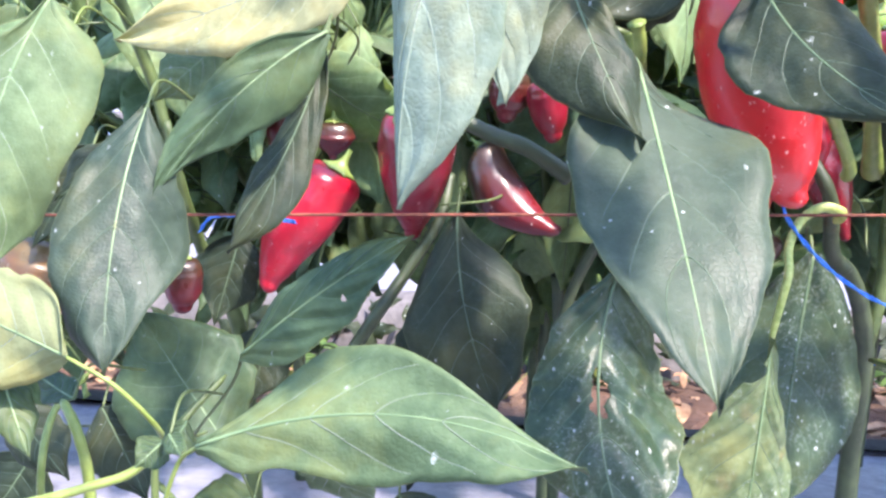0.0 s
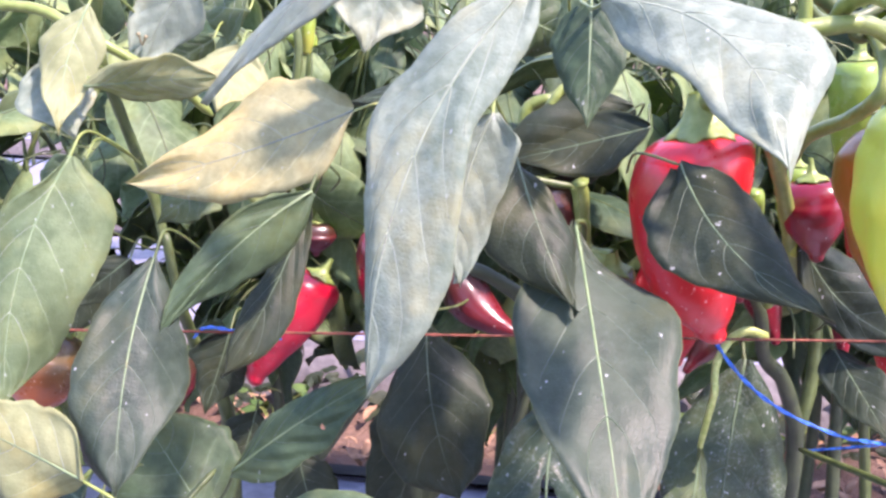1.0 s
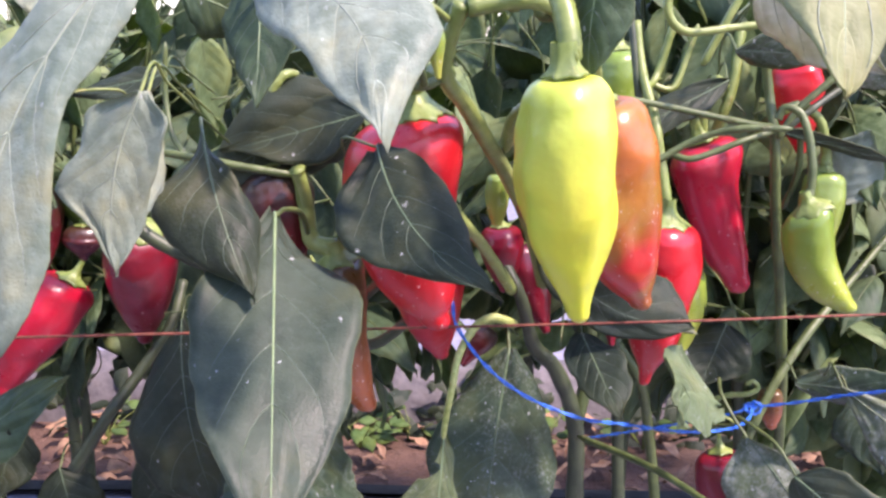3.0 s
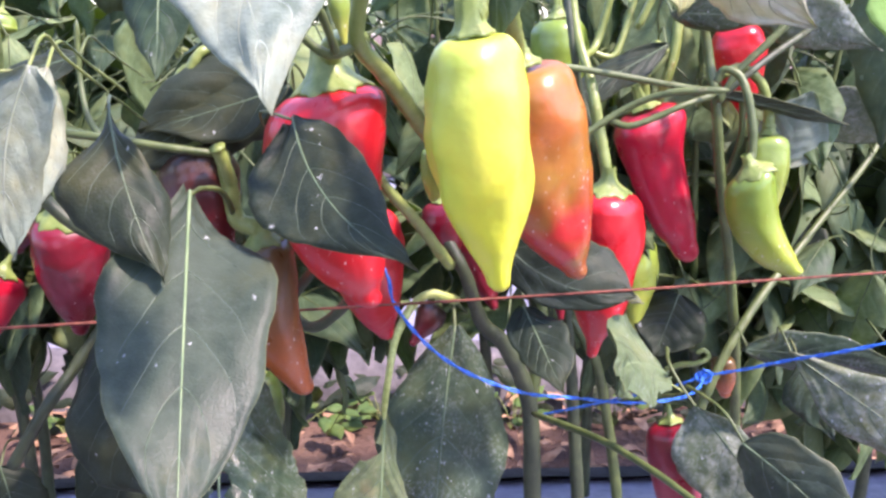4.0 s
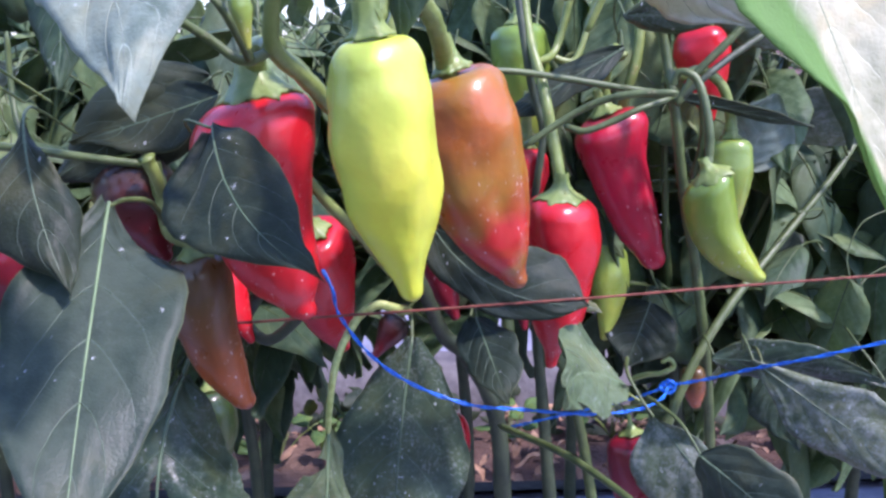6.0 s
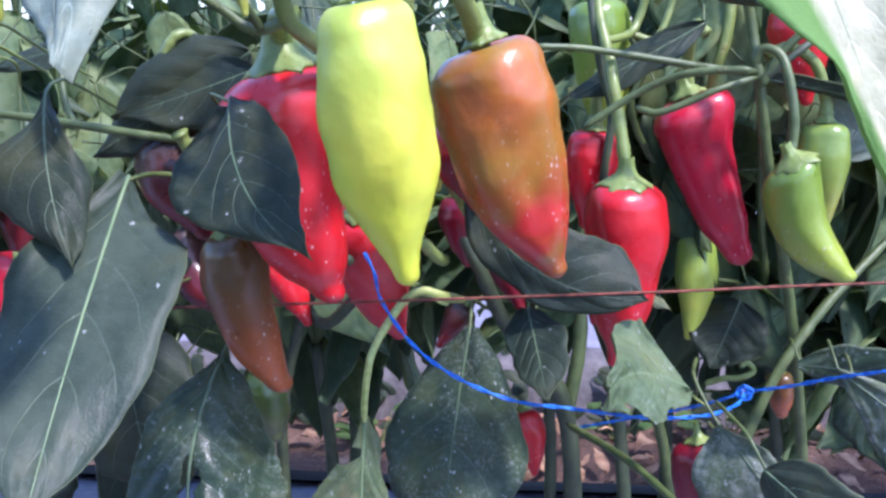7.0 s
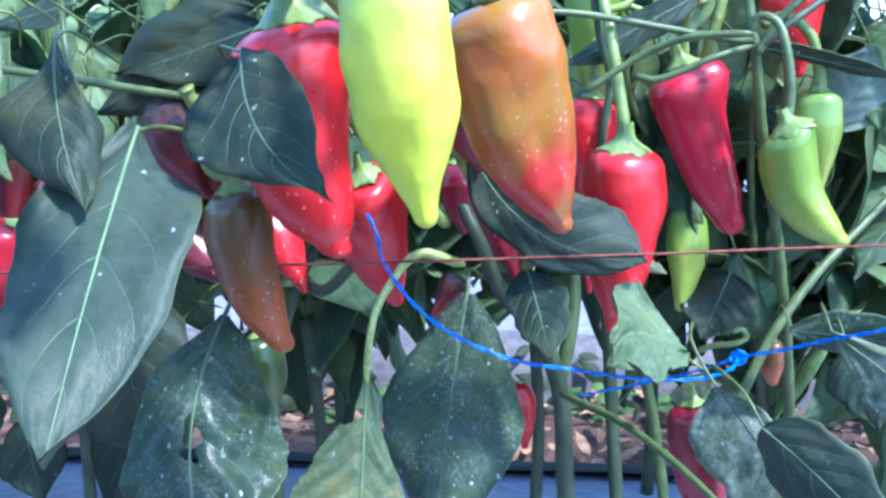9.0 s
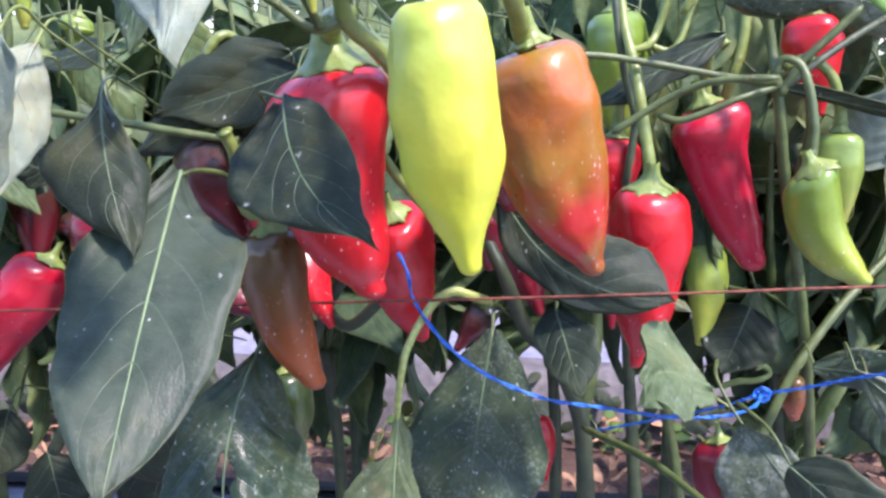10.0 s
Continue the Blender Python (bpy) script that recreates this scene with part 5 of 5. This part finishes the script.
pepper("red", (0.535, 0.780, 0.687), (0.543, 0.770, 0.611), 0.0435, "ripe red pepper high on the plant", stalk=((0.531, 0.780, 0.707), (0.531, 0.790, 0.730),), seed=27, shape='wedge')
pepper("shaded_red", (0.457, 0.645, 0.399), (0.470, 0.630, 0.298), 0.0415, "ripe red pepper low behind a dusty leaf", seed=29, shape='wedge')
pepper("red", (0.325, 0.860, 0.330), (0.338, 0.850, 0.269), 0.0315, "red pepper tip low beside the stem", bend=(0.003, 0.000, -0.000), seed=31, shape='wedge')
pepper("brown", (0.527, 0.740, 0.415), (0.531, 0.740, 0.378), 0.0203, "small orange-red pepper low on the plant", seed=33, shape='stub')
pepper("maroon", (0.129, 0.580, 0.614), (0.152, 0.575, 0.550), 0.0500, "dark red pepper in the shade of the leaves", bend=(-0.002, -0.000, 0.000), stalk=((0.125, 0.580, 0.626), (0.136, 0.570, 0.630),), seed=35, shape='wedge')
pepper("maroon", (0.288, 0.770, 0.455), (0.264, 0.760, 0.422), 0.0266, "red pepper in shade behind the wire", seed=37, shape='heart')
pepper("shaded_red", (0.018, 0.665, 0.557), (0.012, 0.695, 0.458), 0.0570, "red pepper darkened for shade, hanging under the branch", stalk=((0.019, 0.664, 0.570), (0.027, 0.650, 0.590),), seed=39, shape='wedge', cap=0.65, thick=0.004)
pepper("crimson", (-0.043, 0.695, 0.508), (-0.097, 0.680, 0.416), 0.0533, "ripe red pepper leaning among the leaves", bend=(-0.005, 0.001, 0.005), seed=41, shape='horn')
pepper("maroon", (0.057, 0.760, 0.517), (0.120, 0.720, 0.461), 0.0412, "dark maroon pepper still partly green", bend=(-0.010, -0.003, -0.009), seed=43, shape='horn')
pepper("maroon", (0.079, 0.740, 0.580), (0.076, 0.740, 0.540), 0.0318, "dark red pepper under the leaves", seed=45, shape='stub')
pepper("shaded_red", (0.103, 0.720, 0.575), (0.113, 0.720, 0.529), 0.0288, "red pepper behind a curled leaf", seed=47, shape='stub')
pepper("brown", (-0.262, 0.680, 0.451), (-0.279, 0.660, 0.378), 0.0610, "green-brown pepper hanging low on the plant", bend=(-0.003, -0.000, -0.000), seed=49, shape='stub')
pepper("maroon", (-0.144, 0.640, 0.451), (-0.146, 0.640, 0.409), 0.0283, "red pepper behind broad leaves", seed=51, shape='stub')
pepper("shaded_red", (0.306, 0.600, 0.619), (0.316, 0.600, 0.563), 0.0448, "red pepper in shade behind a yellow one", seed=53, shape='wedge')
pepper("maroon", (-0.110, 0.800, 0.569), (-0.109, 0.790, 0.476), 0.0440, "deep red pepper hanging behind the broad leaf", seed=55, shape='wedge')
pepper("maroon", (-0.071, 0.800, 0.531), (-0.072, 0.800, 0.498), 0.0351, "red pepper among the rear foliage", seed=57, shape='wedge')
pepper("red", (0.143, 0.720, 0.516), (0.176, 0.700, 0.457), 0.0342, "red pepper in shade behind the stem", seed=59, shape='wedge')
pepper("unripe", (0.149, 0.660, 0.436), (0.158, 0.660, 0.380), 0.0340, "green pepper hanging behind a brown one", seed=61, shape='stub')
pepper("shaded_red", (0.290, 0.720, 0.554), (0.295, 0.720, 0.499), 0.0363, "red pepper in shade behind the branch", seed=63, shape='wedge')
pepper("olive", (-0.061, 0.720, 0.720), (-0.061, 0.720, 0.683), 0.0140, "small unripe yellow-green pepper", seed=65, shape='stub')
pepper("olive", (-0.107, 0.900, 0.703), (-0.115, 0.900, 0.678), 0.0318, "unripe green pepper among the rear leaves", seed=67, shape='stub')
pepper("shaded_red", (0.386, 0.760, 0.508), (0.389, 0.740, 0.449), 0.0235, "red pepper tip behind the stem", seed=69, shape='wedge')
pepper("shaded_red", (0.308, 0.760, 0.530), (0.334, 0.740, 0.459), 0.0373, "red pepper in shade under a dark leaf", seed=71, shape='wedge')
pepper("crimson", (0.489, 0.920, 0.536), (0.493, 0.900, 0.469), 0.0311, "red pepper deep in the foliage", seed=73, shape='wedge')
pepper("shaded_red", (0.668, 0.950, 0.504), (0.666, 0.950, 0.472), 0.0318, "red pepper in the shaded foliage", seed=75, shape='stub')
pepper("green", (0.302, 0.620, 0.625), (0.307, 0.620, 0.561), 0.0284, "pale green pepper behind a yellow one", seed=77, shape='horn')

pepper("olive", (0.2328, 0.432, 0.7010), (0.2362, 0.432, 0.6770), 0.0105, "tiny unripe pepper beside the fork of the branch", stalk=((0.2318, 0.434, 0.705), (0.232, 0.445, 0.711), (0.240, 0.460, 0.706)), seed=79, shape='heart', thick=0.0016)
pepper("olive", (0.281, 0.650, 0.604), (0.282, 0.650, 0.566), 0.0170, "small yellow-green pepper in shade behind the branch", seed=81, calyx=False, shape='stub')

# flower buds at the forks
buds(plant_east, (0.271, 0.500, 0.736), 6, 600)
buds(plant_east, (0.286, 0.510, 0.749), 5, 610)
buds(plant_mid, (0.143, 0.520, 0.748), 4, 620)
buds(plant_mid, (0.186, 0.520, 0.756), 5, 630)
buds(plant_far_east, (0.306, 0.520, 0.749), 4, 640)
buds(plant_west, (-0.155, 0.620, 0.688), 3, 650)

# ---- wire and twine ----
wire = tube("support_wire", ((-1.751, 0.382, 0.469), (-0.603, 0.504, 0.491), (-0.029, 0.565, 0.502), (0.391, 0.610, 0.509), (0.545, 0.626, 0.513), (1.004, 0.675, 0.522), (1.980, 0.779, 0.540),), 0.0009, 0.0009, WIRE, None, wobble=0.12, steps=40)
tagged(wire, "thin rusty support wire strung along the row", "wire")


def twine(points, label, r=0.00095, turns=190.0):
    """Two strands of twine laid round each other."""
    line = smooth_line(points, 24)
    whole = new("twine")
    whole.location = line[0]
    for k in (0.0, math.pi):
        strand, run = [], 0.0
        for i, p in enumerate(line):
            if i:
                run += (p - line[i - 1]).length
            d = (line[min(i + 1, len(line) - 1)] - line[max(i - 1, 0)]).normalized()
            s = d.orthogonal().normalized()
            a = run * turns + k
            strand.append(p - line[0] + (s * math.cos(a) + d.cross(s) * math.sin(a)) * r * 0.75)
        v, f = tube_data(strand, r * 0.72, 6)
        part("strand", mesh_of("strand", v, f, TWINE), whole)
    return tagged(whole, label, "twine", "blue twine ties")


twine(((0.244, 0.600, 0.537), (0.250, 0.600, 0.523), (0.254, 0.600, 0.505), (0.275, 0.590, 0.480), (0.303, 0.585, 0.461), (0.338, 0.580, 0.449), (0.372, 0.600, 0.437), (0.423, 0.620, 0.424), (0.462, 0.640, 0.419), (0.485, 0.670, 0.415), (0.493, 0.685, 0.418),), "blue plastic twine tied slackly round the stems")
twine(((0.493, 0.685, 0.419), (0.516, 0.660, 0.433), (0.540, 0.630, 0.451), (0.562, 0.600, 0.467), (0.615, 0.560, 0.495), (0.659, 0.500, 0.530),), "blue plastic twine tied slackly along the row")
twine(((0.369, 0.800, 0.338), (0.410, 0.760, 0.364), (0.458, 0.720, 0.392), (0.481, 0.690, 0.412), (0.491, 0.685, 0.420),), "blue twine passing behind the stem", r=0.0009)
twine(((0.487, 0.682, 0.422), (0.491, 0.675, 0.427), (0.496, 0.675, 0.423), (0.493, 0.676, 0.417), (0.488, 0.680, 0.417), (0.489, 0.690, 0.418), (0.495, 0.695, 0.418), (0.497, 0.690, 0.415),), "small knot of blue plastic twine", turns=500)
twine(((-0.123, 0.620, 0.475), (-0.106, 0.600, 0.490), (-0.075, 0.575, 0.497), (-0.055, 0.570, 0.497), (-0.041, 0.565, 0.497),), "end of blue twine caught on the wire")
twine(((-0.150, 0.620, 0.436), (-0.135, 0.610, 0.452), (-0.130, 0.610, 0.456),), "short piece of blue twine behind a leaf")


# ---- rear foliage ----
REAR_LEAVES = []
for k in range(10):
    rng = random.Random(100 + k)
    long = rng.uniform(0.09, 0.15)
    bl = Blade((0, 0, 0), (0, 0, -long), long * rng.uniform(0.38, 0.5), (0, -1, 0), bend=rng.uniform(0.02, 0.14), fold=rng.uniform(0.15, 0.45), sway=rng.uniform(-0.05, 0.05),
               wave=0.1, seed=k, a=rng.uniform(0.5, 0.7), b=rng.uniform(0.8, 1.0))
    me = blade_mesh("leaf", bl, LEAF["far" if k % 3 else "leaf"], 14, 6)
    bm = bmesh.new()                                    # the blade keeps its own stalk and midrib
    bm.from_mesh(me)
    me.materials.append(STEM)
    lean = rng.uniform(-0.02, 0.02)
    stalks = ([bl.at(0.01, 0), Vector((lean, 0.012, 0.02)), Vector((lean * 1.5, 0.04, 0.05)), Vector((lean * 1.2, 0.08, 0.06))], [bl.at(0.01 + 0.115 * i, 0) + bl.face * 0.0004 for i in range(9)])
    for line, r0, r1 in ((smooth_line(stalks[0], 4), 0.0011, 0.0009), (stalks[1], 0.0011, 0.0004)):
        v, f = tube_data(line, lambda t: r0 + (r1 - r0) * t, 5)
        made = [bm.verts.new(p) for p in v]
        for q in f:
            face = bm.faces.new([made[i] for i in q])
            face.material_index, face.smooth = 1, True
    bm.to_mesh(me)
    bm.free()
    REAR_LEAVES.append(me)


def rear_plant(x, y, seed, height=0.62, leaves=70, spread=0.24, low=0.3):
    """A bushy plant: a stem that forks, and hanging leaves on short stalks."""
    rng = random.Random(seed)
    plant = plant_at(x, y, "bushy green pepper plant standing further back", BED + 0.03)
    base = Vector((x, y, BED + 0.02))
    fork = base + Vector((rng.uniform(-0.02, 0.02), rng.uniform(-0.02, 0.02), height * 0.38))
    tube("stem", (base, (base + fork) / 2 + Vector((0.006, 0, 0)), fork), 0.007, 0.006, STEM_DARK, plant, swell=0.2, seed=seed)
    ends = []
    for k in range(5):
        a = 2 * math.pi * (k + rng.random() * 0.6) / 5
        end = base + Vector((math.cos(a) * spread * rng.uniform(0.4, 0.9), math.sin(a) * spread * rng.uniform(0.3, 0.7), height * rng.uniform(0.8, 1.05)))
        bow = (fork + end) / 2 + Vector((math.cos(a) * 0.03, math.sin(a) * 0.03, -0.01))
        tube("branch", (fork, bow, end), 0.0045, 0.002, STEM, plant, sides=6, steps=5, seed=seed + k)
        ends.append((fork, bow, end))
    for k in range(leaves):
        a, b, c = rng.choice(ends)
        t = rng.uniform(0.05, 1.0)
        p = a * (1 - t) ** 2 + b * 2 * t * (1 - t) + c * t * t
        p = p + Vector((rng.gauss(0, 0.05), rng.gauss(0, 0.04), rng.gauss(0, 0.03)))
        if p.z - base.z < height * low:
            p.z = base.z + height * rng.uniform(low, 1.0)
        ob = part("leaf", rng.choice(REAR_LEAVES), plant)
        s = rng.uniform(0.7, 1.15)
        ob.matrix_basis = pose(p.x, p.y, p.z, rng.gauss(-25, 28), rng.gauss(0, 25), rng.uniform(-180, 180)) @ Matrix.Scale(s, 4)
    return plant


for i in range(9):
    x = -0.95 + 0.26 * i + 0.04 * math.sin(i * 5)
    rear_plant(x, 0.93 + 0.03 * math.sin(i * 3), 200 + i, 0.68 if x > -0.2 else 0.50, 95 if x > 0.1 else 120, 0.20, 0.44 if x > 0.1 else 0.10)
for i in range(7):
    x = -0.95 + 0.36 * i + 0.05 * math.sin(i * 4)
    rear_plant(x, 1.08 + 0.02 * math.sin(i * 3), 230 + i, 0.84 if x > 0.12 else 0.64, 100, 0.20, 0.30)
for i, (x, y) in enumerate(((0.58, 0.97), (0.76, 0.95), (0.90, 1.0), (0.10, 1.12))):
    rear_plant(x, y, 270 + i, 0.50, 70, 0.16, 0.14)
for row, (yy, count) in enumerate(((2.10, 14), (3.45, 19), (4.80, 22))):
    for i in range(count):
        x = -3.0 + 0.42 * i - 0.9 * row + 0.06 * math.sin(i * 7)
        rear_plant(x, yy + 0.05 * math.sin(i * 4), 300 + 20 * row + i, 0.98 if x > 0.08 * yy else 0.80, 75 if row < 2 else 50, 0.30, 0.10)
# unseen row behind the viewer, added for the reflections in the fruit
for i in range(8):
    rear_plant(-1.3 + 0.42 * i, -0.64 + 0.04 * math.sin(i * 4), 400 + i, 0.70, 45, 0.26, 0.15)


# ---- litter and weeds in the aisle ----
def litter(seed, count):
    """Dry fallen leaves, curled and broken, lying on the soil."""
    rng = random.Random(seed)
    verts, faces = [], []
    for _ in range(count):
        x, y = rng.uniform(-0.9, 1.6), rng.uniform(1.22, 1.62)
        long, a = rng.uniform(0.02, 0.07), rng.uniform(0, 6.28)
        z = 0.012 + rng.random() * 0.02
        tip = Vector((math.cos(a) * long, math.sin(a) * long, rng.uniform(-0.005, 0.02)))
        bl = Blade((x, y, z), Vector((x, y, z)) + tip, long * rng.uniform(0.25, 0.5), (0.1, 0.1, 1), bend=rng.uniform(0, 0.2), fold=rng.uniform(-0.4, 0.4), wave=0.3, seed=rng.random())
        start = len(verts)
        for i in range(7):
            for j in range(4):
                verts.append(bl.at(0.01 + 0.16 * i, -1 + j * 2 / 3))
        for i in range(6):
            for j in range(3):
                q = start + i * 4 + j
                faces.append((q, q + 1, q + 5, q + 4))
    return verts, faces


v, f = litter(5, 420)
tagged(part("leaf_litter", mesh_of("leaf_litter", v, f, DRY), None), "dry brown leaf litter scattered over the soil", "leaf litter", kind="stuff")


def weed(x, y, seed):
    rng = random.Random(seed)
    plant = new("weed")
    plant.location = (x, y, 0.0)
    for k in range(9):
        a, lean = rng.uniform(0, 6.28), rng.uniform(0.3, 1.1)
        h = rng.uniform(0.025, 0.07)
        end = Vector((math.cos(a) * lean * h, math.sin(a) * lean * h, h))
        tube("stem", ((0, 0, 0), end * 0.5 + Vector((0, 0, 0.01)), end), 0.0012, 0.0007, STALK, plant, sides=5, steps=4)
        d = Vector((math.cos(a), math.sin(a), rng.uniform(-0.4, 0.2))).normalized() * rng.uniform(0.03, 0.05)
        bl = Blade(end, end + d, d.length * 0.55, (0, -0.3, 1), bend=0.05, fold=0.2, seed=k)
        part("leaf", blade_mesh("leaf", bl, LEAF["weed"], 8, 4), plant)
    return tagged(plant, "small bright green weed growing in the aisle soil", "weed", "weeds in the aisle")


for i, (x, y) in enumerate(((0.12, 1.52), (0.21, 1.56), (0.05, 1.47), (0.62, 1.55), (-0.32, 1.52), (0.95, 1.50), (0.44, 1.53))):
    weed(x, y, 500 + i)


def tangle(seed, count):
    """Low dark growth that spills over the edge of the next bed."""
    rng = random.Random(seed)
    verts, faces, uvs = [], [], []
    for _ in range(count):
        x, y = rng.uniform(-1.2, 1.8), rng.uniform(1.54, 1.66)
        z = max(0.01, rng.gauss(0.045, 0.03))
        long, a = rng.uniform(0.03, 0.075), rng.uniform(0, 6.28)
        tip = Vector((math.cos(a), 0.4 * math.sin(a), rng.uniform(-0.7, 0.5))).normalized() * long
        bl = Blade((x, y, z), Vector((x, y, z)) + tip, long * rng.uniform(0.3, 0.5), (rng.uniform(-0.5, 0.5), -0.8, 0.6), bend=rng.uniform(0, 0.15), fold=0.3, wave=0.2, seed=rng.random())
        start = len(verts)
        for i in range(8):
            for j in range(5):
                u, v = 0.01 + 0.14 * i, -1 + j / 2
                verts.append(bl.at(u, v))
                uvs.append((u, 0.5 + v / 2))
        for i in range(7):
            for j in range(4):
                q = start + i * 5 + j
                faces.append((q, q + 1, q + 6, q + 5))
    return verts, faces, uvs


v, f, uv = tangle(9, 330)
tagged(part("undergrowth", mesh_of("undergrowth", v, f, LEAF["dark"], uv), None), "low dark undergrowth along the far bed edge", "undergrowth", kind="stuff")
